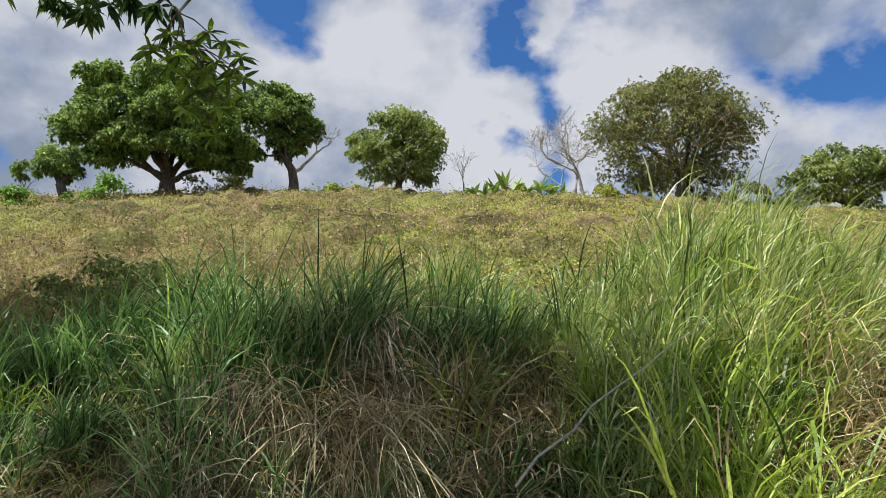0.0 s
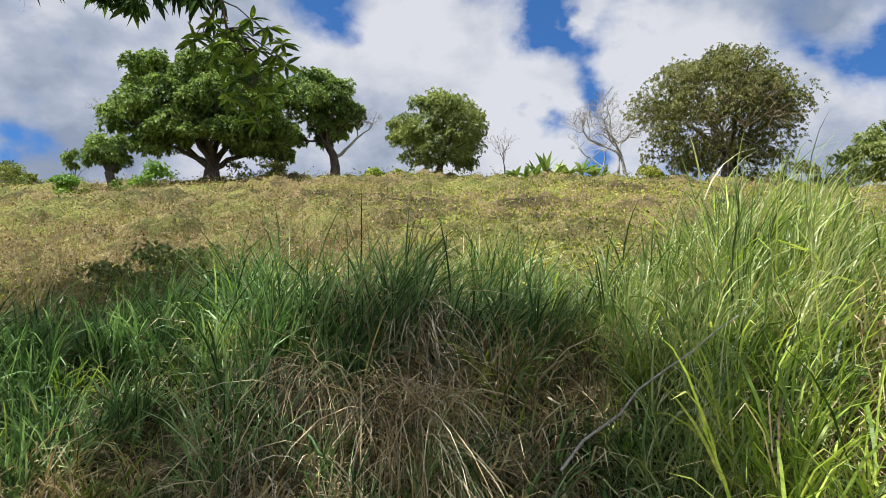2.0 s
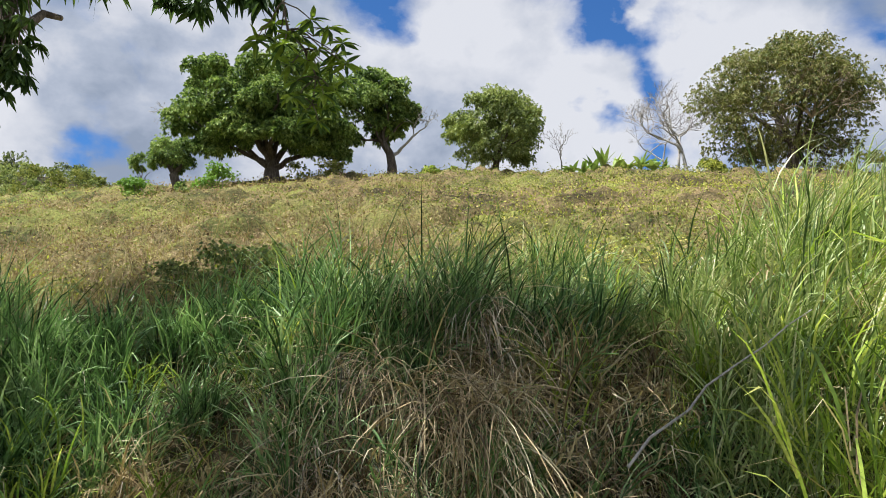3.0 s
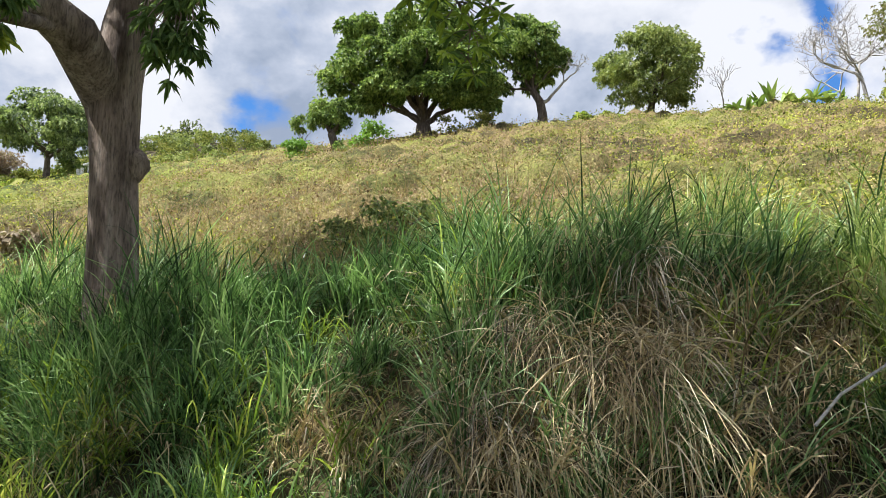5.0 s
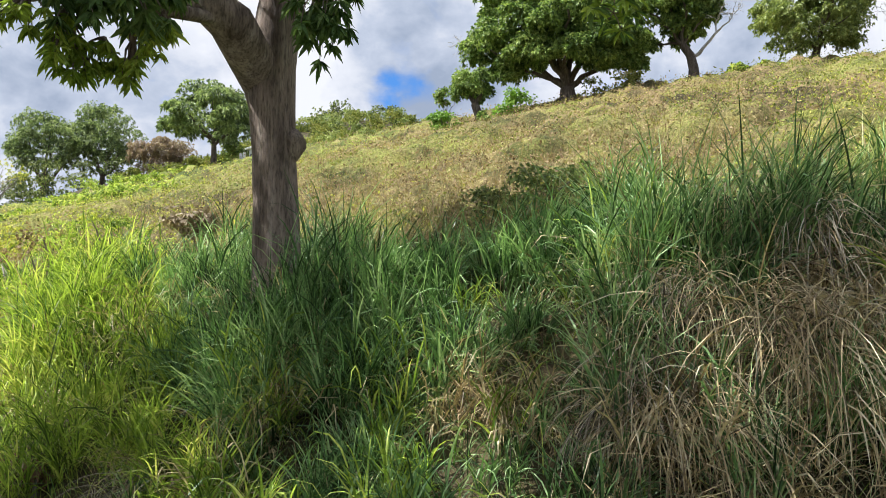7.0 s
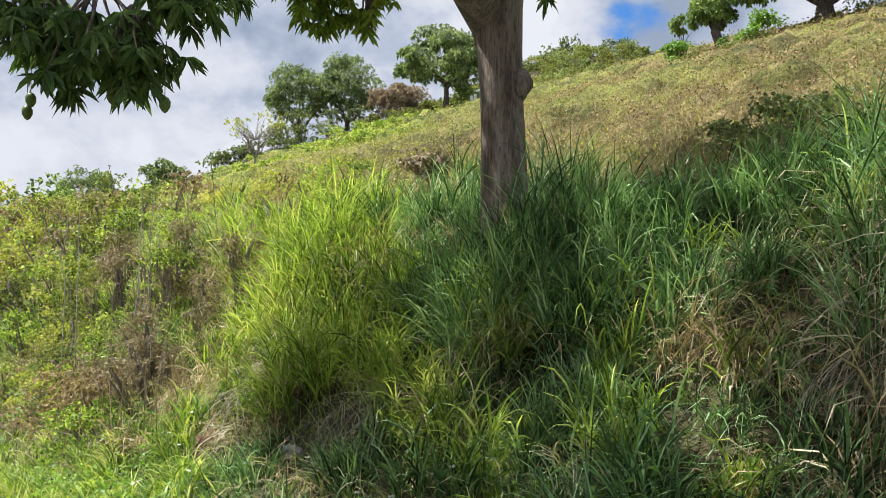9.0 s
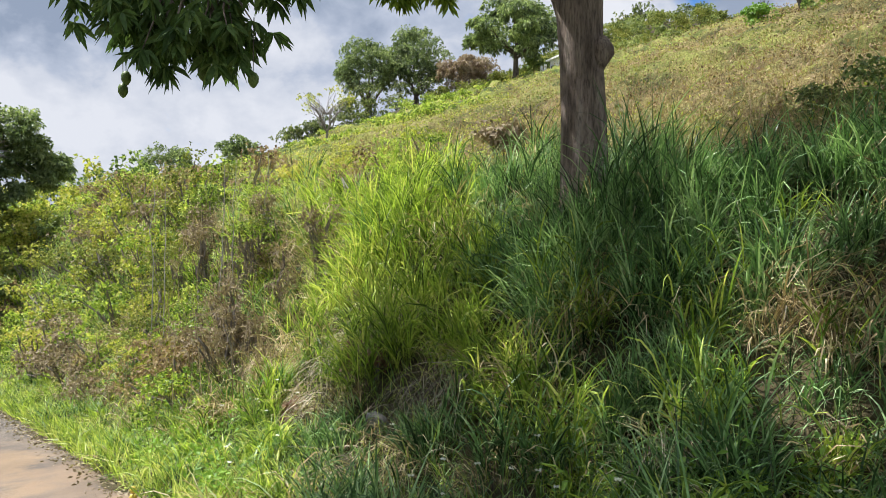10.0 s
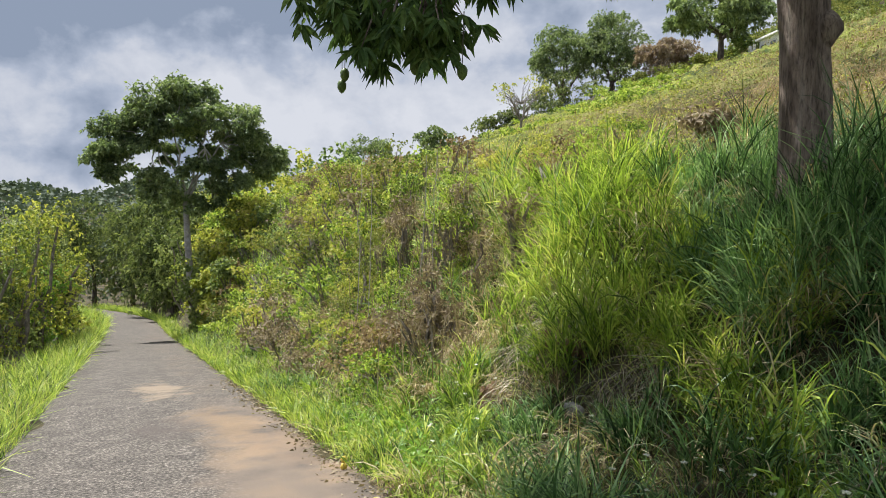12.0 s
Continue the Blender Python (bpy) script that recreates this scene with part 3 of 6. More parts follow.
def bank_grass():
    # domed tufts, each of several tussocks; then what grows on each
    far_n = 240
    gx, gd = np.meshgrid(np.arange(34), np.arange(11), indexing="ij")
    tx = np.concatenate([-9.5 + 16 * (gx.ravel() + rng.uniform(0, 1, gx.size)) / 34, rng.uniform(-26, -8, far_n)])
    td = np.concatenate([((gd.ravel() + rng.uniform(0, 1, gd.size)) / 11) ** 0.95 * 5.0 + 0.2, rng.uniform(0, 1, far_n) * 4.4 + 0.1])
    ty = road_mid(tx) + 1.45 + td
    taz = np.degrees(np.arctan2(-tx, ty))
    low_straw = np.interp(td, [0.5, 1.3, 3.4, 4.2], [0.15, 1.1, 1.2, 0.65])
    patch = np.array([noise.noise(Vector((p * 0.8, q * 0.8, 3.3))) for p, q in zip(tx, ty)]) * 0.5
    dry_share = np.interp(taz, BEARING, DRY) * np.where((taz > -4) & (taz < 24), low_straw, 1.0)
    t_dry = rng.uniform(0, 1, len(tx)) + patch < dry_share
    t_pale = ~t_dry & (rng.uniform(0, 1, len(tx)) < np.interp(taz, BEARING, PALE)) & (td > 2.4)
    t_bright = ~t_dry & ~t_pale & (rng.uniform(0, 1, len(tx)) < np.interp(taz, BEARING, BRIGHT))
    # yellow-green tufts low on the bank, more of them in place of sun flecks
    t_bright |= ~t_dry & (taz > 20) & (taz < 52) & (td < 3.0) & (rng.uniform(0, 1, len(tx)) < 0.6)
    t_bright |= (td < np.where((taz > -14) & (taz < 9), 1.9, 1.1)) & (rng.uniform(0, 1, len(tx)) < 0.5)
    t_dry &= ~t_bright
    kind = np.where(t_dry, 0, np.where(t_pale, 1, np.where(t_bright, 2, 3)))
    girth = rng.uniform(0.12, 0.3, len(tx))
    swell = rng.uniform(0.5, 1.25, len(tx))
    # tufts that stand out: bearing, distance, height against the rest, kind
    standing = ((18.0, 6.1, 1.1, 3), (15.8, 6.0, 1.2, 3), (13.6, 6.2, 1.1, 3), (8.0, 6.1, 1.2, 3), (5.5, 6.0, 1.15, 3), (2.5, 7.4, 1.2, 1), (0.5, 7.3, 1.35, 1), (-1.5, 7.2, 1.2, 1),
                            (-9.0, 6.3, 1.5, 1), (-11.5, 6.2, 1.5, 1), (-17.0, 6.8, 1.2, 1), (-20.0, 6.9, 1.25, 1), (-22.5, 6.8, 1.15, 2), (39.0, 7.0, 1.6, 3), (40.5, 7.0, 1.75, 3), (37.0, 6.9, 1.2, 3), (34.5, 6.7, 1.1, 3), (41.4, 6.75, 1.7, 3), (42.6, 6.9, 1.75, 3), (44.0, 6.9, 1.5, 3), (45.5, 6.9, 1.15, 3), (-7.2, 6.4, 1.25, 1), (-6.0, 6.5, 1.15, 1), (-12.6, 7.0, 1.15, 1), (-14.0, 6.4, 1.2, 1), (-15.4, 7.2, 1.2, 1), (-16.6, 6.2, 1.15, 1), (-18.2, 7.4, 1.25, 1), (-19.4, 6.4, 1.2, 1), (-21.2, 7.4, 1.2, 1), (-23.6, 7.2, 1.15, 1), (-25.2, 6.6, 1.1, 1), (-26.8, 7.2, 1.05, 1), (-13.2, 5.4, 1.1, 1), (-17.8, 5.4, 1.1, 1), (-21.8, 5.6, 1.1, 1))
    for az0, d0, hh, kd in standing:
        tx = np.append(tx, -math.sin(radians(az0)) * d0)
        ty = np.append(ty, math.cos(radians(az0)) * d0)
        kind, girth, swell = np.append(kind, kd), np.append(girth, 0.3), np.append(swell, hh)
    ti = np.concatenate([np.repeat(np.arange(len(tx)), 5), np.repeat(np.arange(len(tx) - len(standing), len(tx)), 4)])
    m = len(ti)
    a, r = rng.uniform(0, 2 * np.pi, m), np.sqrt(rng.uniform(0, 1, m))
    x, y = tx[ti] + np.cos(a) * r * girth[ti], ty[ti] + np.sin(a) * r * girth[ti]
    d = y - road_mid(x) - 1.45
    az = np.degrees(np.arctan2(-x, y))
    stray = np.where((az > -4) & (az < 24), 0.32, 0.18)
    kind = np.where(rng.uniform(0, 1, m) < stray, rng.choice([0, 3, 2], m), kind[ti])
    # bright kind kept low down, where it also imitates flecks of sun
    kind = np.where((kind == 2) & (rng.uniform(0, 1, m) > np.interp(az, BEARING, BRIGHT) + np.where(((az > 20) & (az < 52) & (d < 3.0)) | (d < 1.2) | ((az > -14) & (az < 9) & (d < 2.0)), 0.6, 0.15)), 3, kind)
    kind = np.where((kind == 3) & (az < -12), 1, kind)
    hollow = (az > 49) & (az < 64) & (d > 0.6) & (d < 1.9)
    tall = np.interp(az, BEARING, TALL) * np.interp(d, [0, 0.4, 1.5, 4.0, 5.3], [0.4, 0.5, 0.8, 1.0, 0.85]) * swell[ti] * (1 - 0.4 * r ** 2)
    tall[hollow] *= 0.5
    # dark kind swapped in at the foot, imitating the shade there
    kind = np.where((az > 46) & (az < 64) & (d < 1.7) & (kind == 2), 3, kind)
    keep = (az > -34) & (az < 86) & (d > 0.12) & ~(hollow & (rng.uniform(0, 1, m) < 0.55))
    x, y, d, az, kind, tall = x[keep], y[keep], d[keep], az[keep], kind[keep], tall[keep]
    c = np.stack([x, y, ground_z(x, y)], 1)
    near = np.hypot(x, y) < 11

    def sown(sel, culms, per, leaf, width, stiff=1.0, wind=0.45, spread=0.10, scale=1.0, limp=1.0, segs=4):
        near_part = tussocks(c[sel & near], tall[sel & near] * scale, culms, per, leaf, width, stiff, wind, spread, limp, segs)
        if not (sel & ~near).any():
            return near_part
        return merged([near_part, tussocks(c[sel & ~near], tall[sel & ~near] * scale, culms // 2 + 1, per, leaf * 1.1, width * 1.3, stiff, wind, spread * 1.5, limp, 3)])

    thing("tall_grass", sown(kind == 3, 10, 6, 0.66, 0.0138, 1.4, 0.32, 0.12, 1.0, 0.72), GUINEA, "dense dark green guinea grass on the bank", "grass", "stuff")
    thing("lush_grass", sown(kind == 2, 8, 6, 0.56, 0.015, 1.2, 0.25, 0.10, 1.0, 0.9), LUSH, "lush yellow-green grass on the bank, partly in place of sun flecks", "grass", "stuff")
    thing("pale_grass", sown(kind == 1, 13, 7, 0.5, 0.0125, 1.9, 0.36, 0.13, 1.0, 0.8), SILVER, "tall pale blue-green grass leaning in the wind", "grass", "stuff")
    skirt = (kind != 2) & (rng.uniform(0, 1, len(x)) < np.interp(az, BEARING, DRY) + np.where((az > 22) & (az < 52), 0.2, 0.25))
    straw = merged([sown(kind == 0, 8, 6, 0.62, 0.011, 0.8, 0.3, 0.14, 1.0, 1.5, 3), sown(skirt, 3, 5, 0.6, 0.0115, 0.45, 0.2, 0.12, 0.7, 1.7, 3)])
    # fountains of dead stems that spill from old tussocks down the face of the bank
    m = 330
    fx = rng.uniform(-8.5, 3.2, m)
    fd = rng.uniform(0, 1, m) ** 0.85 * 3.4 + 0.9
    fy = road_mid(fx) + 1.5 + fd
    faz = np.degrees(np.arctan2(-fx, fy))
    zone = np.exp(-((faz - 9.0) / 7.5) ** 2)
    stay = rng.uniform(0, 1, m) < np.clip(0.12 + 0.85 * zone, 0, 1) * np.interp(faz, [-30, -10, 50, 62, 70], [0.5, 0.8, 0.8, 0.35, 0.1])
    fx, fy, fd, zone = fx[stay], fy[stay], fd[stay], zone[stay]
    m = len(fx)
    si = np.repeat(np.arange(m), 74)
    k = len(si)
    lift = (0.22 + 0.75 * zone * rng.uniform(0.35, 1.0, m))[si] * rng.uniform(0.6, 1.05, k) * np.interp(fd[si], [0.9, 2.0], [0.45, 1.0])
    sx, sy = fx[si] + rng.normal(0, 0.09, k), fy[si] + rng.normal(0, 0.09, k)
    hang = -1.35 + rng.normal(0, 0.35, m)[si] + rng.normal(0, 0.5, k)
    long = rng.uniform(0.35, 0.95, k) * (0.7 + 0.5 * zone[si])
    stem_count = 5
    v, q = blades(np.stack([sx, sy, ground_z(sx, sy) + lift], 1), hang, rng.uniform(0.05, 0.8, k), rng.normal(2.3, 0.45, k), long, rng.uniform(0.0045, 0.0095, k), stem_count, 0.5, 0.5)
    v, q = v.reshape(k, -1, 3), np.arange(stem_count) * 2
    q = np.stack([q, q + 1, q + 3, q + 2], 1)
    blonde = (rng.uniform(0, 1, m) < 0.15 + zone * 0.7)[si]
    for pick, mat, label in ((blonde, STRAW, "straw-coloured dead stems spilling down the bank's face"), (~blonde, THATCH, "grey-brown dead grass stems hanging over the bank's face")):
        b = int(pick.sum())
        thing("thatch", (v[pick].reshape(-1, 3), (q[None] + (np.arange(b) * (stem_count + 1) * 2)[:, None, None]).reshape(-1, 4)), mat, label, "grass", "stuff")
    thing("dry_grass", straw, STRAW, "dead straw-coloured grass drooping down the bank", "grass", "stuff")


bank_grass()


def verge_grass():
    n = 30000
    x = -rng.uniform(0, 1, n) ** 1.5 * 92 + 6.0
    side = rng.uniform(0, 1, n) < 0.45
    y = np.where(side, road_mid(x) + 1.38 + rng.exponential(0.35, n), road_mid(x) - 1.74 - rng.exponential(0.9, n))
    b = np.stack([x, y, ground_z(x, y) - 0.02], 1)
    ln = np.where(side, rng.uniform(0.12, 0.45, n), rng.uniform(0.25, 0.75, n)) * (1 + 0.012 * np.abs(x))
    g = blades(b, rng.uniform(0, 6.28, n), rng.uniform(0.05, 0.4, n), rng.uniform(0.2, 1.4, n), ln, rng.uniform(0.006, 0.013, n) * (1 + 0.04 * np.abs(x)), 2)
    thing("verge_grass", g, LUSH, "bright short grass along the lane's edges", "grass", "stuff")


verge_grass()


def undergrowth():
    """Short blades and sprigs that close the floor between the tussocks of the bank."""
    n = 54000
    x = np.where(rng.uniform(0, 1, n) < 0.6, rng.uniform(-11, 3.6, n), -11 - 27 * rng.uniform(0, 1, n) ** 1.2)
    d = rng.uniform(0, 1, n) ** 1.1 * 4.6 + 0.05
    y = road_mid(x) + 1.45 + d
    az = np.degrees(np.arctan2(-x, y))
    ok = (az > -33) & (az < 86)
    x, y, d, az = x[ok], y[ok], d[ok], az[ok]
    n = len(x)
    b = np.stack([x, y, ground_z(x, y) - 0.02], 1)
    g = (rng.uniform(0.18, 0.52, n) * np.interp(d, [0, 0.5, 5], [0.7, 1.0, 1.25]) * np.interp(-x, [8, 35], [1, 1.7]), rng.uniform(0.005, 0.0105, n) * np.interp(-x, [8, 35], [1, 2.6]))
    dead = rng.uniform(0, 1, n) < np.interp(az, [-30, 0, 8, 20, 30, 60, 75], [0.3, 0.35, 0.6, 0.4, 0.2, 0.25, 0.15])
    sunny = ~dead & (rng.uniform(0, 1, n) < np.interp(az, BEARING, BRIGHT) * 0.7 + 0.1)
    # the dead blades carry gap shade in their dark tones
    for sel, nm, mat, label in ((dead, "dead_undergrowth", GAP_DUFF, "short dead grass between the tussocks"), (sunny, "fresh_undergrowth", LUSH, "short fresh grass between the tussocks"), (~dead & ~sunny, "dark_undergrowth", GUINEA, "short dark green grass between the tussocks")):
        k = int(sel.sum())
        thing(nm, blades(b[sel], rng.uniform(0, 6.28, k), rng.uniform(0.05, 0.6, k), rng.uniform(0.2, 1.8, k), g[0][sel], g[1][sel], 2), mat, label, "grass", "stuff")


undergrowth()

# ---- scrub on the hillside ----


def leaf_mounds(centre, radius, height, count, size, ratio=0.45, low=0.45):
    idx = np.repeat(np.arange(len(centre)), count)
    m = len(idx)
    dirs = unit(rng.normal(size=(m, 3)))
    dirs[:, 2] = np.abs(dirs[:, 2])
    rr = rng.uniform(low, 1.08, m)
    p = centre[idx] + dirs * np.stack([radius[idx] * rr, radius[idx] * rr, height[idx] * rr], 1)
    return leaves(p, dirs * 0.4 + rng.normal(0, 0.7, (m, 3)), size * rng.uniform(0.5, 1.4, m), ratio, 0.15, False, dirs + np.array([0, 0, 0.3]))


def weeds():
    """Broad-leaved weeds low on the bank, and a few white flowers."""
    n = 260
    x = rng.uniform(-9, 3.0, n)
    y = road_mid(x) + 1.45 + rng.uniform(0.2, 1.9, n)
    ok = np.abs(np.degrees(np.arctan2(-x, y)) - 57) > 9
    x, y = x[ok], y[ok]
    n = len(x)
    c = np.stack([x, y, ground_z(x, y)], 1)
    thing("weeds", leaf_mounds(c, rng.uniform(0.10, 0.28, n), rng.uniform(0.15, 0.55, n), np.full(n, 80), 0.052, 0.6, 0.2), WEED, "broad-leaved green weeds at the foot of the bank", "weed", "stuff")
    m = 46
    x = rng.uniform(-8, 2.5, m)
    y = road_mid(x) + 1.45 + rng.uniform(0.3, 1.6, m)
    c = np.stack([x, y, ground_z(x, y) + rng.uniform(0.3, 0.6, m)], 1)
    idx = np.repeat(np.arange(m), 7)
    a = rng.uniform(0, 6.28, len(idx))
    o = np.stack([np.cos(a), np.sin(a), np.full(len(a), 0.3)], 1)
    stems = blades(c - np.array([0, 0, 0.62]), rng.uniform(0, 6.28, m), np.full(m, 0.02), np.full(m, 0.03), np.full(m, 0.62), np.full(m, 0.006), 2)
    thing("white_flowers", leaves(c[idx], o, 0.024, 0.7, 0.0), PETAL, "small white wild flowers among the grass", "flower", "stuff")
    thing("flower_stems", stems, WEED, "thin green stems of wild flowers", "flower", "stuff")


weeds()


def puffs(x, y, cell, seed):
    """Rounded cushions: height 0 to 1 over the nearest of scattered points, about one to a cell."""
    r0 = np.random.default_rng(seed)
    jx, jy, size = r0.uniform(0.15, 0.85, (64, 64)), r0.uniform(0.15, 0.85, (64, 64)), r0.uniform(0.45, 1.0, (64, 64))
    u, v = x / cell, y / cell
    iu, iv = np.floor(u).astype(int), np.floor(v).astype(int)
    top = np.zeros_like(u)
    for a in (-1, 0, 1):
        for b in (-1, 0, 1):
            p, q = (iu + a) % 64, (iv + b) % 64
            d2 = (u - iu - a - jx[p, q]) ** 2 + (v - iv - b - jy[p, q]) ** 2
            k = size[p, q]
            top = np.maximum(top, k * np.sqrt(np.clip(1 - d2 / (0.75 * k) ** 2, 0, 1)))
    return top


def scrub_height(x, y):
    swell = 0.6 + 0.5 * np.sin(x * 0.37 + 1.2 * np.sin(y * 0.23)) * np.sin(y * 0.31 + 0.8 * np.sin(x * 0.29))
    h = 0.5 * puffs(x, y, 1.7, 21) * swell + 0.28 * puffs(x, y, 0.7, 22) + 0.16 * puffs(x, y, 0.3, 23)
    edge = smooth_step((y - road_mid(x) - 5.6) / 1.5)
    return h * edge * np.interp(y, [6, 40], [0.85, 1.25])


def hill_scrub():
    a = np.radians(np.arange(-35, 85, 0.4))
    r = np.geomspace(7.0, 60, 220)
    rr, aa = np.meshgrid(r, a, indexing="ij")
    x, y = -np.sin(aa) * rr, np.cos(aa) * rr
    ok = (y > road_mid(x) + 5.3) & (y < 46)
    z = ground_z(x, y) + np.where(ok, scrub_height(x, y), 0) - 0.04 - 0.3 * ~ok
    n, m = rr.shape
    i, j = np.meshgrid(np.arange(n - 1), np.arange(m - 1), indexing="ij")
    good = ok[:-1, :-1] | ok[1:, 1:]
    q = np.stack([i * m + j, (i + 1) * m + j, (i + 1) * m + j + 1, i * m + j + 1], -1)[good]
    thing("scrub_cover", (np.stack([x, y, z], -1), q), SCRUB_MAT, "low cushions of dry and green scrub over the hill", "scrub", "stuff", True)
    # leaves on the cushions
    m = 220000
    az = rng.uniform(-36.5, 86.5, m)
    dist = 7.2 + 46 * rng.uniform(0, 1, m) ** 1.25
    x, y = -np.sin(np.radians(az)) * dist, np.cos(np.radians(az)) * dist
    ok = (y > road_mid(x) + 5.4) & (y < 46)
    x, y, az, dist = x[ok], y[ok], az[ok], dist[ok]
    e = 0.05
    h = scrub_height(x, y)
    up = unit(np.stack([-(scrub_height(x + e, y) - h) / e, -(scrub_height(x, y + e) - h) / e - 0.35, np.ones(len(x))], 1))
    p = np.stack([x, y, ground_z(x, y) + h - 0.05 + rng.exponential(0.085, len(x))], 1)
    wide = np.sin(x * 0.21 + 2 * np.sin(y * 0.13)) + np.sin(y * 0.27 + 1.5 * np.sin(x * 0.17 + 1))
    bushy = 0.5 * np.sin(x * 1.7 + 2.1 * np.sin(y * 1.1)) * np.sin(y * 1.9 + 1.7 * np.sin(x * 1.3))
    dry = 0.22 * wide + bushy + 0.4 * rng.uniform(-1, 1, len(x)) + np.interp(az, [-36, 2, 12, 18, 30, 40, 50, 58, 74], [-0.45, -0.35, 0.0, 0.45, 0.5, 0.2, 0.0, -0.4, -0.6]) > 0.05
    size = np.interp(dist, [8, 20, 45], [0.05, 0.075, 0.115]) * rng.uniform(0.5, 1.4, len(x))
    lush = 0.3 * wide - 0.6 * bushy + 0.35 * rng.uniform(-1, 1, len(x)) + np.interp(az, [-36, 0, 14, 30, 42, 50, 60, 86], [-0.15, -0.15, -0.4, -0.6, -0.2, 0.1, 0.2, 0.3]) > 0.1
    for sel, nm, mat, label in ((dry & ~lush, "dry_scrub", SCRUB_DRY, "brown half-dead scrub across the hillside"), (~dry & ~lush, "green_scrub", SCRUB_GREEN, "low yellow-green scrub across the hillside"),
                                (lush, "fresh_scrub", BUSH, "patches of fresh green growth on the hillside")):
        k = sel.sum()
        thing(nm, leaves(p[sel], up[sel] * 0.5 + rng.normal(0, 0.7, (k, 3)), size[sel], 0.5, 0.15, False, up[sel]), mat, label, "scrub", "stuff")
    # wispy hay, and twiggy stems of weeds that stand above the scrub
    for m, lo, hi, nm, mat, label, tall, thick in ((17000, 8, 62, "hill_hay", SCRUB_DRY, "wispy dry hay standing on the hillside", (0.4, 1.0), 0.0055), (12000, -34, 60, "weed_stems", SCRUB_DRY, "thin brown weed stems standing above the scrub", (0.4, 0.95), 0.007), (9000, -34, 70, "green_stems", SCRUB_GREEN, "thin green weed stems standing above the scrub", (0.35, 0.8), 0.008)):
        az = rng.uniform(lo, hi, m)
        dist = 7.5 + 30 * rng.uniform(0, 1, m) ** 1.4
        b = np.stack([-np.sin(np.radians(az)) * dist, np.cos(np.radians(az)) * dist, np.zeros(m)], 1)
        b = b[(b[:, 1] > road_mid(b[:, 0]) + 5.6) & (b[:, 1] < 44)]
        m = len(b)
        b[:, 2] = ground_z(b[:, 0], b[:, 1])
        far = np.hypot(b[:, 0], b[:, 1])
        thing(nm, blades(b, rng.uniform(0, 6.28, m), rng.uniform(0, 0.5, m), rng.uniform(0, 1.1, m), rng.uniform(*tall, m), rng.uniform(0.7, 1.3, m) * thick * np.interp(far, [8, 40], [0.9, 2.2]), 2), mat, label, "grass", "stuff")


hill_scrub()

# ---- trees ----


def crown(lobes, per_lobe, size, ratio=0.32, droop=0.35, fold=False, ring=7, fill=0.75):
    """Leaf rosettes over and inside lobes (centre, radii)."""
    out = []
    for c, r in lobes:
        m = int(per_lobe)
        d = unit(rng.normal(size=(m, 3)))
        d[:, 2] = np.where(d[:, 2] < -0.35, -d[:, 2] * 0.6, d[:, 2])
        k = rng.uniform(fill, 1.05, m)[:, None]
        p = np.asarray(c) + d * np.asarray(r) * k
        ri = np.repeat(np.arange(m), ring)
        o = d[ri] * 0.55 + rng.normal(0, 0.6, (len(ri), 3)) + np.array([0, 0, -0.1])
        out.append(leaves(p[ri], o, size * rng.uniform(0.7, 1.25, len(ri)), ratio, droop, fold, d[ri] + np.array([0, 0, 0.4])))
    return merged(out)


def lobes_in(centre, radii, n, share=0.34, seed=0, low=-0.35, inner=0.55):
    r0 = np.random.default_rng(seed)
    out = []
    for i in range(n):
        d = unit(r0.normal(size=3))
        if d[2] < low:
            d = unit(np.array([d[0], d[1], r0.uniform(low, 0.45)]))
        k = r0.uniform(inner, max(0.86, inner + 0.12))
        s = share * r0.uniform(0.6, 1.25)
        out.append((np.asarray(centre) + d * np.asarray(radii) * k, np.asarray(radii) * s))
    return out


def clusters(spots, sub=9, share=0.42, seed=0, low=-0.6, squash=0.85):
    """Lobes of a crown from its main masses: spots are (x, y, z, radius)."""
    out = []
    for i, (x, y, z, r) in enumerate(spots):
        out += lobes_in((x, y, z), (r, r, r * squash), sub, share, seed + i, low, 0.5)
    return out


def twig_fan(start, way_out, length, radius, levels, seed, spread=0.55):
    """Bare twigs that fork from one branch."""
    r0 = np.random.default_rng(seed)
    out = []

    def grow(p, d, ln, rad, lev):
        q = p + d * ln
        out.append(tube([p, (p + q) / 2 + r0.normal(0, ln * 0.1, 3), q], [rad, rad * 0.85, rad * 0.7], 4))
        if lev < levels:
            for _ in range(r0.integers(2, 4)):
                grow(q, unit(d + r0.normal(0, spread, 3) + np.array([0, 0, 0.1])), ln * r0.uniform(0.55, 0.85), rad * 0.66, lev + 1)

    grow(np.asarray(start, float), unit(np.asarray(way_out, float)), length, radius, 0)
    return merged(out)


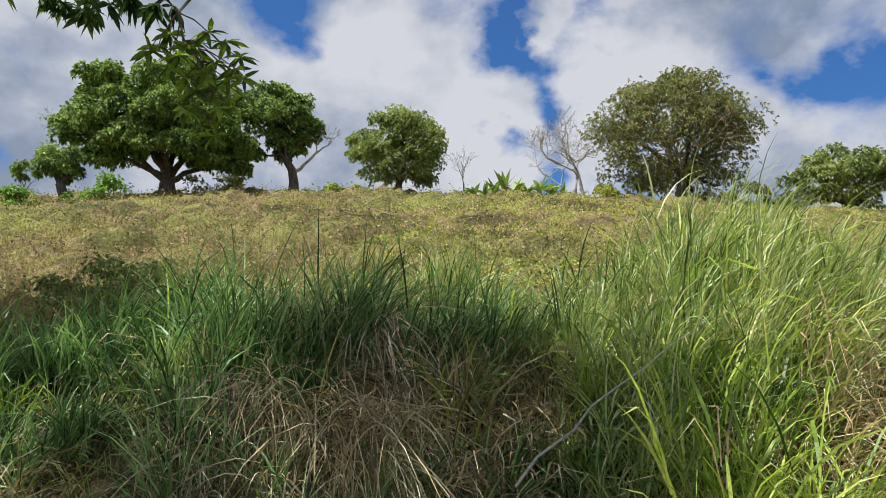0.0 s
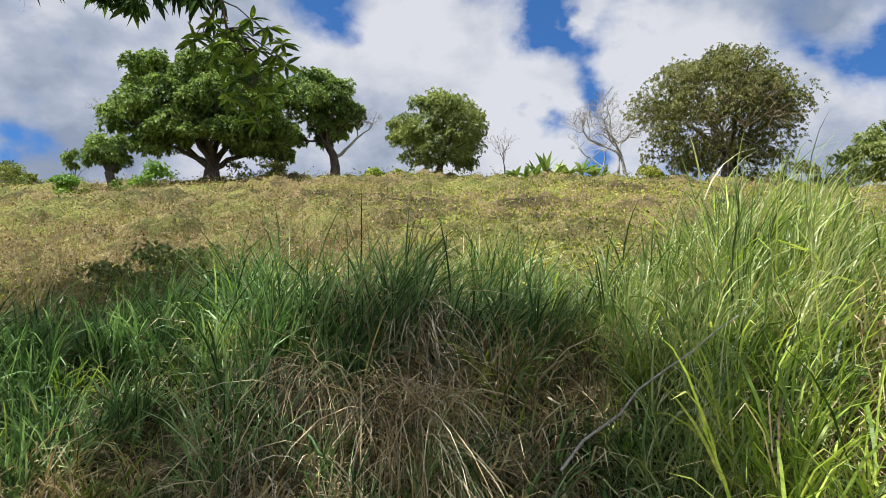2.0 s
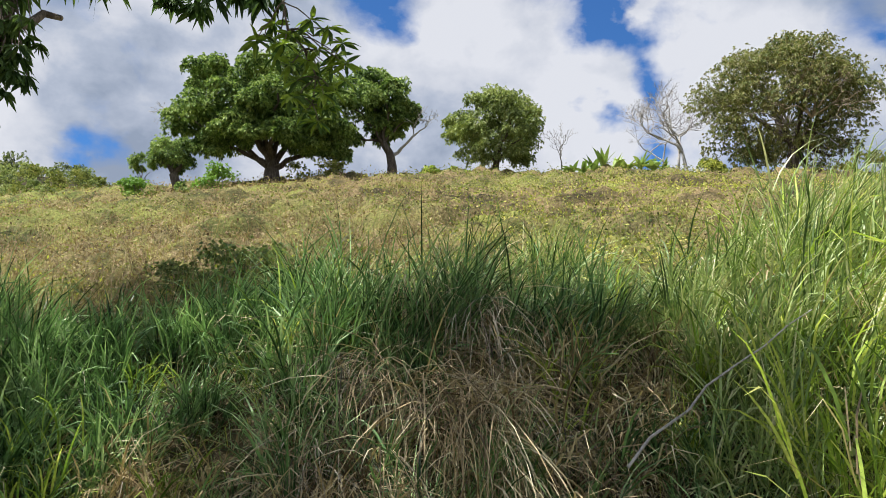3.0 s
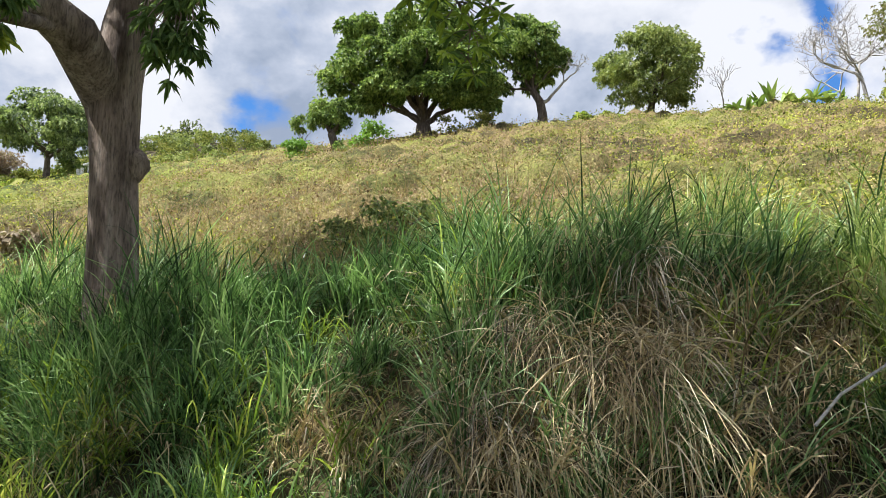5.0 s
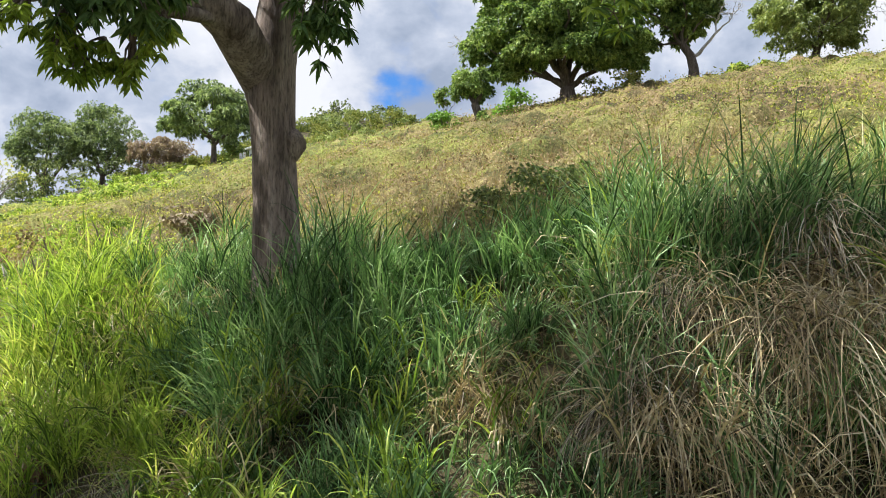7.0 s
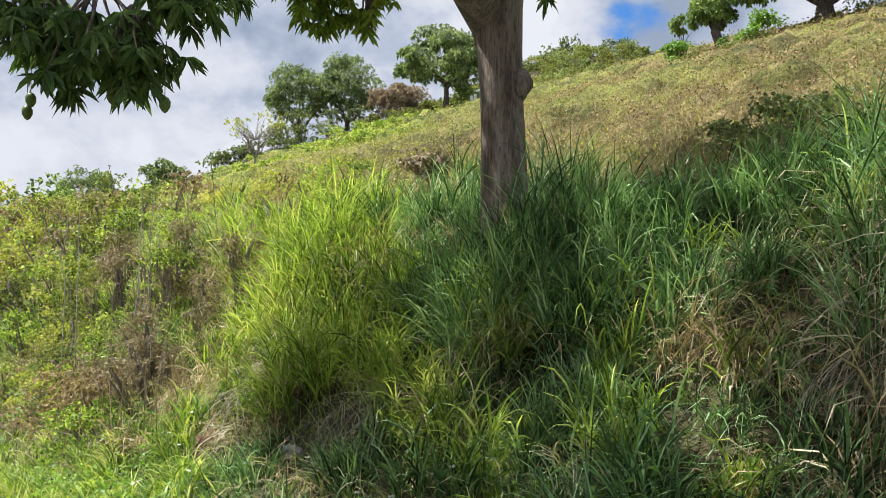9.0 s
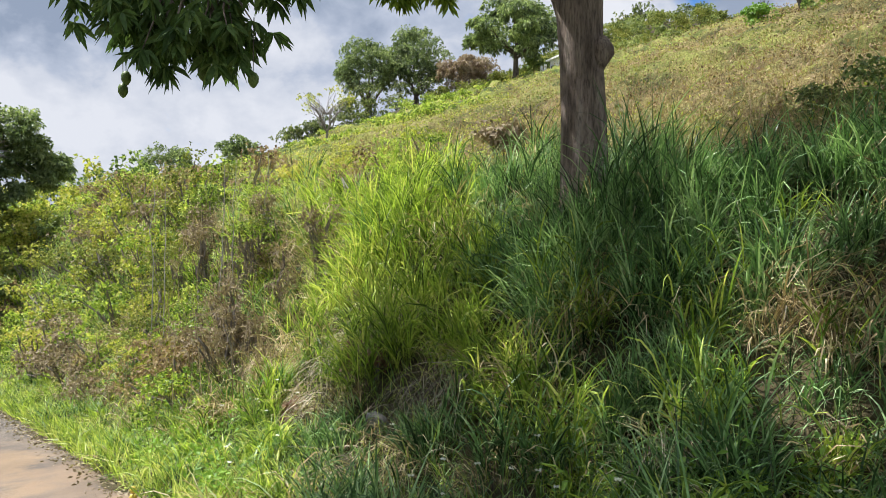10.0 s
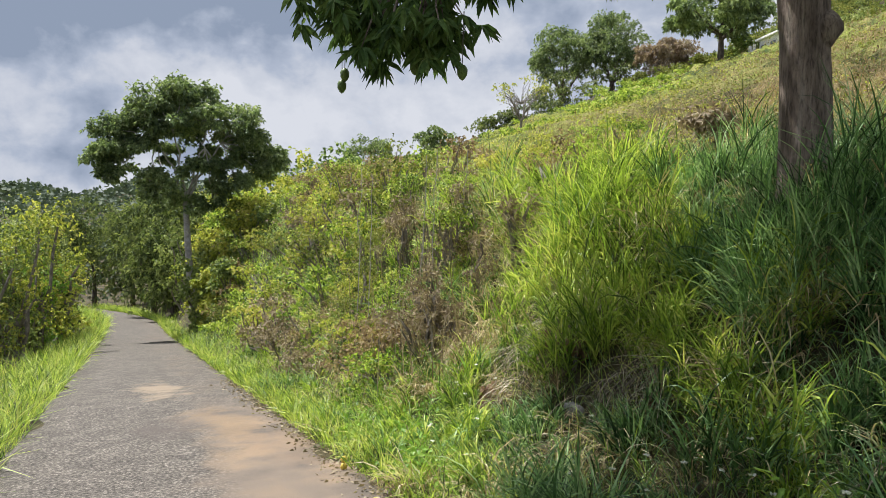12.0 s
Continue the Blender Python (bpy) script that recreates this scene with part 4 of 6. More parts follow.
def tree(label, base, trunk, radius, centre, radii, leaf, mat, bark=HILL_BARK, lobes=26, per_lobe=60, limbs=7, share=0.36, seed=1, low=-0.35, droop=0.35, category="tree", name="tree", ratio=0.42, group="trees on the hill", twigs=0, inner=0.55, masses=None, sub=9):
    """A broadleaf tree: base in the world, the rest in the tree's own space. trunk: points up the trunk."""
    root = empty(name, base, label, category, group)
    pts = np.asarray(trunk, float)
    rad = np.interp(np.linspace(0, 1, len(pts)), [0, 0.15, 1], [radius * 1.35, radius, radius * 0.72])
    part("trunk", tube(pts, rad, 10, 0.06), bark, root, smooth=True)
    lob = clusters(masses, sub, share, seed, low) if masses else lobes_in(centre, radii, lobes, share, seed, low, inner)
    top = pts[-1]
    step = max(1, len(lob) // limbs) if masses else 1
    for i in range(limbs):
        c, r = lob[i * step]
        path = limb_path(top, c, 0.05)
        part("limb", tube(path, np.linspace(radius * (0.36 if masses else 0.55), radius * 0.08, len(path)), 6), bark, root, smooth=True)
    if twigs:
        t = []
        for i in range(twigs):
            c, r = lob[i % len(lob)]
            e = np.asarray(c) + unit(rng.normal(size=3)) * np.asarray(r) * 1.1
            path = limb_path(np.asarray(top) * 0.4 + np.asarray(centre) * 0.6, e, 0.04, 5, 0.08)
            t.append(tube(path, np.linspace(radius * 0.16, radius * 0.05, 5), 4))
        tagged(part("branchwork", merged(t), TWIG if radius < 0.1 else PALE_TWIG, root, "bare grey branches"), kind="stuff")
    part("crown", crown(lob, per_lobe, leaf, ratio, droop), mat, root)
    return root


def bare_tree(label, base, height, spread, radius, mat=PALE_TWIG, seed=3, levels=5, name="bare_tree", lean=0.0):
    """A leafless tree that forks again and again."""
    root = empty(name, base, label, "tree")
    r0 = np.random.default_rng(seed)
    trunk, twigs = [], []

    def grow(p, d, ln, rad, lev):
        q = p + d * ln
        mid = (p + q) / 2 + r0.normal(0, ln * 0.08, 3)
        (trunk if lev < 2 else twigs).append(tube([p, mid, q], [rad, rad * 0.85, rad * 0.65], 5 if lev < 3 else 3))
        if lev >= levels:
            return
        for _ in range(2 if lev < 1 else r0.integers(2, 4)):
            nd = d + r0.normal(0, 0.5, 3) * np.array([spread, spread, 0.7]) + np.array([0, 0, 0.12])
            grow(q, nd / np.linalg.norm(nd), ln * r0.uniform(0.6, 0.85), rad * 0.68, lev + 1)

    grow(np.array([0, 0, -0.1]), np.array([lean, 0, 1.0]), height * 0.28, radius, 0)
    part("trunk", merged(trunk), mat, root, smooth=True)
    tagged(part("branchwork", merged(twigs), mat, root), kind="stuff")
    return root


def open_tree(label, base, trunk, radius, centre, radii, leaf, mat, bark, masses, sub, per_lobe, share, seed):
    """A tree whose few main limbs fork to tufts of leaves on the outside of an open crown."""
    root = empty("tree", base, label, "tree", "trees by the lane")
    pts, c, r = np.asarray(trunk, float), np.asarray(centre, float), np.asarray(radii, float)
    part("trunk", tube(pts, np.linspace(radius * 1.3, radius * 0.8, len(pts)), 9, 0.05), bark, root, smooth=True)
    lob = clusters(masses, sub, share, seed, -0.7)
    mids = [c + np.array([math.cos(k * 1.05 + 0.4) * 0.38, math.sin(k * 1.05 + 0.4) * 0.38, -0.35 + 0.13 * (k % 3)]) * r for k in range(6)]
    for q in mids:
        p = limb_path(pts[-1], q, 0.04, 7, 0.03)
        part("limb", tube(p, np.linspace(radius * 0.42, radius * 0.2, 7), 7), bark, root, smooth=True)
    fine = []
    for i, spot in enumerate(masses):
        heart = np.array(spot[:3])
        q = min(mids, key=lambda m: np.linalg.norm(m - heart))
        fine.append(tube(limb_path(q, heart, 0.05, 7, 0.05), np.linspace(radius * 0.24, radius * 0.12, 7), 5))
        for e, _ in lob[i * sub:(i + 1) * sub]:
            fine.append(tube(limb_path(heart, e, 0.05, 5, 0.06), np.linspace(radius * 0.1, radius * 0.04, 5), 3))
    tagged(part("branchwork", merged(fine), bark, root, "pale fine branches"), kind="stuff")
    part("crown", crown(lob, per_lobe, leaf, 0.5, 0.3, False, 5, 0.25), mat, root)
    return root


def bush(label, base, radius, height, mat, leaf=0.10, count=900, seed=1, stems=6, name="bush", group="bushes on the bank", lobes=9, ratio=0.58, stem_mat=None):
    """A shrub: stems from the ground and uneven lobes of leaves down to it."""
    root = empty(name, base, label, "bush", group)
    r0 = np.random.default_rng(seed)
    lob = []
    for i in range(lobes):
        a, k, zz = r0.uniform(0, 6.28), r0.uniform(0, 0.7), r0.uniform(0.05, 0.8)
        c = np.array([math.cos(a) * k * radius, math.sin(a) * k * radius, zz * height])
        lob.append((c, np.array([radius, radius, height * 0.6]) * r0.uniform(0.28, 0.45)))
    st = []
    for i in range(stems):
        path = limb_path((r0.normal(0, 0.06), r0.normal(0, 0.06), -0.15), lob[i % lobes][0], 0.08, 5)
        st.append(tube(path, np.linspace(0.012, 0.005, 5) * (1 + height), 4))
    part("stem", merged(st), stem_mat or TWIG, root)
    part("foliage", crown(lob, max(8, count // lobes // 5), leaf, ratio, 0.25, False, 5, 0.35), mat, root)
    return root


# the crest, from its left end to its right
mango = tree("broad dark green mango tree with a thick low-forking trunk", at(20.3, 39.5), [(0.1, 0, -0.2), (0.05, 0, 0.5), (0.0, 0, 1.1)], 0.5, (-0.1, 0, 4.6), (5.0, 3.9, 3.7), 0.185, HILL_LEAF, per_lobe=70, limbs=10, share=0.46, seed=11, low=-0.8, droop=0.3, ratio=0.52, sub=14,
             masses=((-3.6, -0.3, 6.3, 1.35), (-4.5, 0.2, 4.0, 1.35), (-2.6, -1.4, 4.6, 1.7), (-1.5, 0.4, 6.0, 1.65), (0.4, -0.6, 6.2, 1.7), (2.2, 0.2, 5.3, 1.7), (2.9, -0.8, 3.4, 1.45), (0.7, -1.6, 3.9, 1.7), (-1.6, -1.2, 3.0, 1.35), (-3.4, 0.4, 2.7, 1.0), (3.2, 0.5, 2.3, 0.85), (0.2, 1.6, 4.6, 2.2), (-2.6, 1.6, 4.0, 1.7), (1.9, 0.6, 2.7, 1.2), (-0.4, 0.2, 3.4, 1.8), (-2.6, -0.4, 2.5, 1.0), (-0.9, -1.6, 2.5, 0.9), (1.1, -1.7, 2.5, 0.95), (2.3, -0.6, 2.1, 0.8)))
part("bare_branch", twig_fan((-4.6, 0, 4.1), (-1, 0, 0.35), 0.8, 0.03, 4, 61), PALE_TWIG, mango, "leafless grey twigs")
leaning = tree("leaning forked mango tree with a thin grey trunk", at(11.3, 40.5), [(0, 0, -0.2), (0, 0, 1.2), (-0.12, 0, 1.9), (-0.5, 0, 2.5)], 0.27, (-1.2, 0, 4.6), (2.7, 2.3, 2.9), 0.175, HILL_LEAF, per_lobe=62, limbs=7, share=0.46, seed=12, low=-0.8, droop=0.3, ratio=0.52, sub=12,
               masses=((-1.5, 0.2, 5.8, 1.25), (-0.4, -0.3, 5.3, 1.3), (0.35, 0.2, 4.2, 1.05), (-1.6, -0.8, 4.3, 1.45), (-0.6, 0.5, 3.4, 1.0), (-2.5, 0.1, 3.1, 0.8), (-0.8, 1.4, 4.6, 1.2)))
part("bare_branch", merged([tube(limb_path((0, 0, 1.8), (1.35, 0, 3.0), -0.05, 7, 0.05), np.linspace(0.1, 0.05, 7), 6), twig_fan((1.3, 0, 2.95), (0.7, 0, 0.5), 0.6, 0.045, 4, 62), twig_fan((1.0, 0, 2.7), (0.2, 0, 1.0), 0.7, 0.04, 4, 63)]), PALE_TWIG, leaning, "leafless grey twigs")
tree("round dense olive-green tree on the crest", at(3.4, 41.0), [(0, 0, -0.2), (0, 0, 0.8), (0.1, 0, 1.3)], 0.22, (0, 0, 2.75), (3.1, 2.8, 2.6), 0.155, OLIVE_LEAF, lobes=110, per_lobe=56, limbs=6, share=0.21, seed=13, low=-0.85)
brown = tree("large round half-dry olive and brown tree", at(-17.6, 41.0), [(0, 0, -0.2), (0, 0, 1.0), (0.2, 0, 1.9)], 0.32, (-0.2, 0, 3.95), (4.8, 4.0, 4.0), 0.155, BROWN_LEAF, lobes=140, per_lobe=64, limbs=12, share=0.235, seed=14, low=-0.95, twigs=30)
part("branchwork", merged([twig_fan((0.2, -2.6, 2.6), (dx, -0.6, dz), 1.0, 0.05, 4, 80 + i, 0.6) for i, (dx, dz) in enumerate(((-0.9, 0.5), (0.1, 1.0), (0.9, 0.5), (-0.4, 0.9), (0.5, 0.8)))]), DEAD_LEAF, brown, "tangle of dead brown twigs")
tree("dark bushy tree at the end of the crest", at(-28.2, 42.0), [(0, 0, -0.2), (0, 0, 0.8)], 0.25, (0, 0, 1.9), (3.2, 2.5, 1.75), 0.2, OLIVE_LEAF, lobes=44, per_lobe=50, limbs=6, share=0.28, seed=15, low=-0.9)
bare_tree("leafless grey tree with fine tangled twigs", at(-11.0, 40.5), 6.4, 1.3, 0.12, seed=5, levels=7, lean=-0.25)
bare_tree("leafless grey tree with fine tangled twigs", at(-10.4, 41.0), 6.2, 1.3, 0.09, seed=15, levels=7, lean=-0.1)
bare_tree("leafless grey tree with fine tangled twigs", at(-9.6, 41.4), 5.4, 1.4, 0.07, seed=27, levels=6, lean=-0.3)
bare_tree("small leafless pale sapling", at(-1.6, 41.0), 3.6, 1.1, 0.05, seed=8, levels=5)

tree("small leaning tree with a stubby crown", at(26.7, 38.5), [(0, 0, -0.2), (-0.05, 0, 0.6), (-0.35, 0, 1.4)], 0.24, (-0.45, 0, 2.35), (1.05, 0.9, 1.0), 0.15, HILL_LEAF, lobes=30, per_lobe=44, limbs=4, share=0.42, seed=41, low=-0.8)
for az, d, r, h, mat, sd in ((29.6, 37, 1.0, 1.3, WEED, 51), (23.9, 37.2, 1.4, 1.9, WEED, 52), (26.7, 37.5, 0.6, 1.2, HILL_LEAF, 54), (16.9, 38.8, 1.8, 1.8, SCRUB_GREEN, 53), (15.0, 40.5, 1.0, 1.1, SCRUB_GREEN, 55),
                             (8.6, 40, 1.0, 1.0, LUSH, 56), (6.3, 40, 0.8, 0.9, LUSH, 57), (-6.0, 41, 1.3, 1.2, BUSH, 58), (-21.5, 41, 1.5, 1.6, BUSH, 60), (-24.5, 42, 1.4, 1.7, BROWN_LEAF, 61), (-12.5, 40, 1.3, 1.5, BUSH, 62)):
    bush("leafy green shrub on the crest of the hill", at(az, d), r, h, mat, 0.14, 2200, sd, group="shrubs on the crest")
tree("tall wispy dark shrub", at(29.3, 40), [(0, 0, -0.2), (0.05, 0, 0.9)], 0.05, (0.0, 0, 1.8), (0.7, 0.6, 0.8), 0.16, HILL_LEAF, TWIG, lobes=8, per_lobe=26, limbs=4, share=0.3, seed=42, category="bush", name="bush")


def banana(base, height, seed):
    root = empty("banana_plant", base, "ragged green banana plant on the crest", "plant", "banana plants")
    r0 = np.random.default_rng(seed)
    part("stem", tube([(0, 0, -0.1), (0.02, 0, height * 0.25), (0, 0, height * 0.45)], [0.10, 0.08, 0.06], 8), WEED, root)
    for i in range(7):
        a, t = r0.uniform(0, 6.28), r0.uniform(0.2, 0.9)
        g = blades(np.array([[0, 0, height * 0.4]]), np.array([a]), np.array([0.2 + t * 0.6]), np.array([1.6 * t]), np.array([height * 0.75]), np.array([0.26]), 7, 0.5)
        part("leaf", g, HILL_LEAF, root)
    return root


for i, (az, d, h) in enumerate(((-3.2, 39.0, 1.3), (-4.0, 39.4, 1.5), (-4.7, 39.0, 1.9), (-5.5, 39.2, 1.5), (-6.4, 39.5, 1.6), (-7.4, 39.5, 1.7), (-8.3, 39.5, 1.5), (-9.0, 39.3, 1.3), (-2.4, 39.0, 1.2))):
    banana(at(az, d), h * 0.85, 70 + i)

tree("small dome-crowned dark tree on a slim trunk", at(46.2, 60), [(0, 0, -0.3), (0.1, 0, 1.0), (0.1, 0, 1.9)], 0.24, (-0.1, 0, 4.15), (4.0, 3.6, 2.9), 0.3, LANE_LEAF, lobes=44, per_lobe=60, limbs=6, share=0.27, seed=16, low=-0.6)
tree("dense dark tree on the hill's shoulder", at(53.4, 76), [(0, 0, -0.3), (0, 0, 1.6)], 0.3, (0, 0, 4.8), (3.6, 3.1, 3.6), 0.22, LANE_LEAF, lobes=76, per_lobe=44, limbs=5, share=0.27, seed=17, low=-0.8)
tree("dense dark tree on the hill's shoulder", at(57.0, 77), [(0, 0, -0.3), (0, 0, 1.6)], 0.3, (0, 0, 5.2), (3.3, 3.1, 3.3), 0.22, LANE_LEAF, lobes=76, per_lobe=44, limbs=5, share=0.27, seed=18, low=-0.8)
tree("low rusty brown bush on the hillside", at(49.8, 72), [(0, 0, -0.2), (0, 0, 0.7)], 0.12, (0, 0, 2.1), (3.1, 2.4, 2.3), 0.26, RED_LEAF, TWIG, lobes=26, per_lobe=50, limbs=8, share=0.34, seed=19, low=-0.5, category="bush", name="bush", twigs=20)
tree("sparse open tree with pale twigs", at(60.0, 47), [(0, 0, -0.2), (0.1, 0, 0.9)], 0.08, (0.1, 0, 2.6), (2.2, 1.8, 1.5), 0.12, BUSH, TWIG, lobes=18, per_lobe=9, limbs=16, share=0.24, seed=20, low=-0.2, twigs=40)
tree("far rounded tree on the skyline", at(65.9, 72, -0.9), [(0, 0, -0.2), (0, 0, 1.0)], 0.2, (0, 0, 1.7), (2.2, 2.0, 1.7), 0.22, LANE_LEAF, lobes=26, per_lobe=56, limbs=4, share=0.34, seed=21, low=-0.8)
tree("far rounded tree on the skyline", at(71.0, 75, -1.4), [(0, 0, -0.2), (0, 0, 1.0)], 0.2, (0, 0, 2.4), (2.6, 2.4, 2.4), 0.24, LANE_LEAF, lobes=28, per_lobe=56, limbs=4, share=0.34, seed=22, low=-0.8)
for i, (az, d, r, h) in enumerate(((52.6, 72, 2.2, 2.6), (54.6, 73, 2.4, 3.0), (56.6, 73, 2.4, 3.2), (58.2, 72, 2.3, 2.8), (58.4, 68, 2.4, 2.4), (59.8, 68, 2.4, 2.2), (61.3, 69, 2.3, 2.0), (62.6, 69, 2.3, 1.8), (68.2, 73, 2.2, 1.3), (73.5, 70, 2.4, 1.6), (76, 68, 2.4, 1.6), (47.5, 66, 1.6, 1.4), (44.5, 63, 1.8, 1.6), (51.5, 70, 2.0, 1.5))):
    bush("dark shrub on the hill's shoulder", at(az, d), r, h, CREEPER if i < 9 else (HILL_LEAF, SCRUB_GREEN)[i % 2], 0.2, 1500, 90 + i, group="shrubs on the shoulder")


def clear_of_lane(x, y, gap):
    return abs(y - float(road_mid(x))) > gap


def far_shrubs(name, label, places, mat, leaf, count):
    """Many rounded shrubs, too far off to tell apart: places are (base, radius, height)."""
    lob = []
    for b, r, h in places:
        for k in range(7):
            a, q = rng.uniform(0, 6.28), rng.uniform(0, 0.7) * r
            lob.append((np.asarray(b) + np.array([math.cos(a) * q, math.sin(a) * q, rng.uniform(0.1, 0.75) * h]), np.array([r, r, h * 0.65]) * rng.uniform(0.3, 0.45)))
    thing(name, crown(lob, count, leaf, 0.58, 0.25, False, 5, 0.55), mat, label, "bushes", "stuff")


mound = [(at(36.5 + rng.normal(0, 4.6), rng.uniform(58, 78)), rng.uniform(1.0, 2.0), rng.uniform(0.8, 1.6)) for i in range(100)]
far_shrubs("mound_shrubs", "green shrubs on the mound behind the hill", mound[:50] + [(at(rng.uniform(41, 51), rng.uniform(63, 71)), rng.uniform(1.2, 2.2), rng.uniform(0.8, 1.4)) for i in range(16)], SCRUB_GREEN, 0.17, 16)
far_shrubs("mound_shrubs", "olive shrubs on the mound behind the hill", mound[50:], OLIVE_LEAF, 0.17, 16)
slope = [(at(rng.uniform(49, 63), rng.uniform(38, 62)), rng.uniform(0.9, 1.7), rng.uniform(0.5, 1.0)) for i in range(36)]
slope += [(at(rng.uniform(45, 60), rng.uniform(54, 70)), rng.uniform(0.9, 1.6), rng.uniform(0.4, 0.8)) for i in range(44)]
far_shrubs("slope_shrubs", "bright green shrubs on the open slope", slope, LUSH, 0.15, 14)

back_hill = [(at(39 + rng.normal(0, 4.5), rng.uniform(76, 90)), rng.uniform(1.4, 2.6), rng.uniform(1.2, 2.4)) for i in range(40)]
far_shrubs("back_hill_shrubs", "grey-green shrubs on the hill behind", back_hill, CREEPER, 0.24, 13)

# beside the lane
LANE_FOOT = at(82.0, 38)
masses = [(x, y * 0.88 - 0.9, z - 0.45 - LANE_FOOT[2], r) for x, y, z, r in (
    (0.0, -0.6, 7.5, 1.0), (0.3, -1.9, 6.9, 1.0), (-0.4, 0.9, 6.9, 1.1), (0.2, -0.5, 6.4, 1.2), (0.0, 2.3, 6.1, 1.0), (0.5, -2.3, 5.9, 0.9), (-0.9, 0.3, 6.6, 1.0), (0.9, 0.4, 6.0, 1.0),
    (0.0, -4.2, 5.6, 0.85), (0.3, -4.4, 4.5, 0.8), (-0.3, -3.5, 4.2, 0.8), (0.2, -4.1, 3.6, 0.65), (0.5, -2.5, 4.7, 0.75), (-0.2, -3.3, 5.1, 0.75), (-0.4, -2.9, 6.0, 0.8),
    (-0.2, 3.1, 4.8, 0.95), (0.1, 4.2, 4.3, 0.75), (0.2, 3.5, 3.8, 0.7), (-0.6, 2.5, 4.5, 0.85), (0.3, 1.8, 5.5, 0.95), (0.1, 3.0, 5.5, 0.85), (-1.2, 0.2, 5.5, 0.9), (1.1, -1.2, 5.6, 0.9),
    (0.4, -2.2, 3.3, 0.8), (0.2, -1.6, 2.6, 0.9), (0.3, 0.9, 2.6, 0.9), (1.0, -0.3, 3.9, 0.55), (0.8, 1.3, 3.9, 0.65), (0.1, -0.3, 2.2, 0.9), (0.6, 2.3, 3.2, 0.7), (-1.0, -1.2, 4.6, 0.6), (-1.0, 1.1, 4.7, 0.6))]
open_tree("tall round-crowned tree beside the lane", LANE_FOOT, [(0, -0.9, -0.3), (-0.1, -1.1, 1.8), (-0.1, -1.2, 3.6), (-0.1, -1.25, 4.9)], 0.15, (-0.1, -1.05, 8.2), (3.2, 3.6, 2.6), 0.17, LANE_LEAF, PALE_TWIG, masses, 9, 52, 0.62, 23)
for i in range(136):
    x = -9.5 - 30 * rng.uniform(0, 1) ** 1.2
    off = rng.uniform(1.0, 7.0)
    y = float(road_mid(max(x, -33.0))) + 1.45 + off
    h = rng.uniform(0.7, 1.4) * (0.7 if off < 2 else 1.0) * (1.5 if x < -17 else 1.0)
    bush("yellow-green leafy shrub on the bank", (x, y, float(ground_z(x, y))), rng.uniform(0.7, 1.2) * (1.3 if x < -17 else 1.0), h, (BUSH, LUSH, SCRUB_GREEN, DEAD_LEAF, BUSH, SCRUB_DRY, LUSH)[i % 7], 0.05 if x > -17 else 0.085, 2000 if x > -17 else 1000, 1400 + i, 10)
for i in range(9):
    az, d = 66.0 + rng.normal(0, 2.4), rng.uniform(10.0, 13.5)
    bush("brown half-dead shrub on the bank", at(az, d), rng.uniform(0.4, 0.7), rng.uniform(1.0, 1.7), DEAD_LEAF, 0.08, 700, 480 + i, 14, name="dead_bush", group="dead shrubs", ratio=0.3)
for i in range(24):
    x = -rng.uniform(24, 38)
    y = float(road_mid(x)) - rng.uniform(3.3, 6.5)
    h = rng.uniform(3.8, 5.6) * (1.0 if x < -18 else 0.85)
    bush("tall roadside shrub with small leaves", (x, y, float(ground_z(x, y))), rng.uniform(0.9, 1.6), h, (BUSH, OLIVE_LEAF, WEED)[i % 3], 0.095, 2400, 500 + i, group="roadside shrubs", lobes=14)
for i in range(18):
    x = -rng.uniform(29, 44)
    y = float(road_mid(x)) - rng.uniform(3.3, 5.0)
    bush("tall roadside shrub with small leaves", (x, y, float(ground_z(x, y))), rng.uniform(1.5, 2.0), rng.uniform(5.2, 7.0), (BUSH, OLIVE_LEAF, CREEPER)[i % 3], 0.13, 2200, 2500 + i, group="roadside shrubs", lobes=14)
thicket = []
for i in range(110):
    x, y = -rng.uniform(50, 90), rng.uniform(-26, 18)
    if i % 3 == 0:
        x, y = -rng.uniform(24, 60), rng.uniform(-26, -9)
    h = rng.uniform(2.6, 5.0)
    if clear_of_lane(x, y, 3.0 + h * 0.6):
        thicket.append(((x, y, float(ground_z(x, y))), h * 0.6, h))
far_shrubs("thicket", "dense dark thicket behind the bend", thicket[::2], HILL_LEAF, 0.32, 12)
far_shrubs("thicket", "dense olive thicket behind the bend", thicket[1::2], BUSH, 0.32, 12)
for i, (az, d, r, h) in enumerate(((82.9, 34.4, 1.1, 4.2), (82.3, 35.2, 1.2, 4.4), (83.1, 35.6, 1.0, 3.3), (82.1, 33.0, 1.1, 2.8), (81.0, 31.0, 1.1, 2.4), (82.6, 38.5, 1.5, 4.4), (81.2, 38, 1.6, 3.8), (79.8, 37, 1.5, 3.0), (77.5, 35, 1.4, 2.4), (83.2, 44, 1.7, 5.0), (84.0, 52, 2.0, 6.0))):
    bush("dense olive-green shrub under the tall lane tree", at(az, d), r, h, (OLIVE_LEAF, BUSH)[i % 2], 0.15, 3000, 1700 + i, group="shrubs under the lane tree", lobes=14)
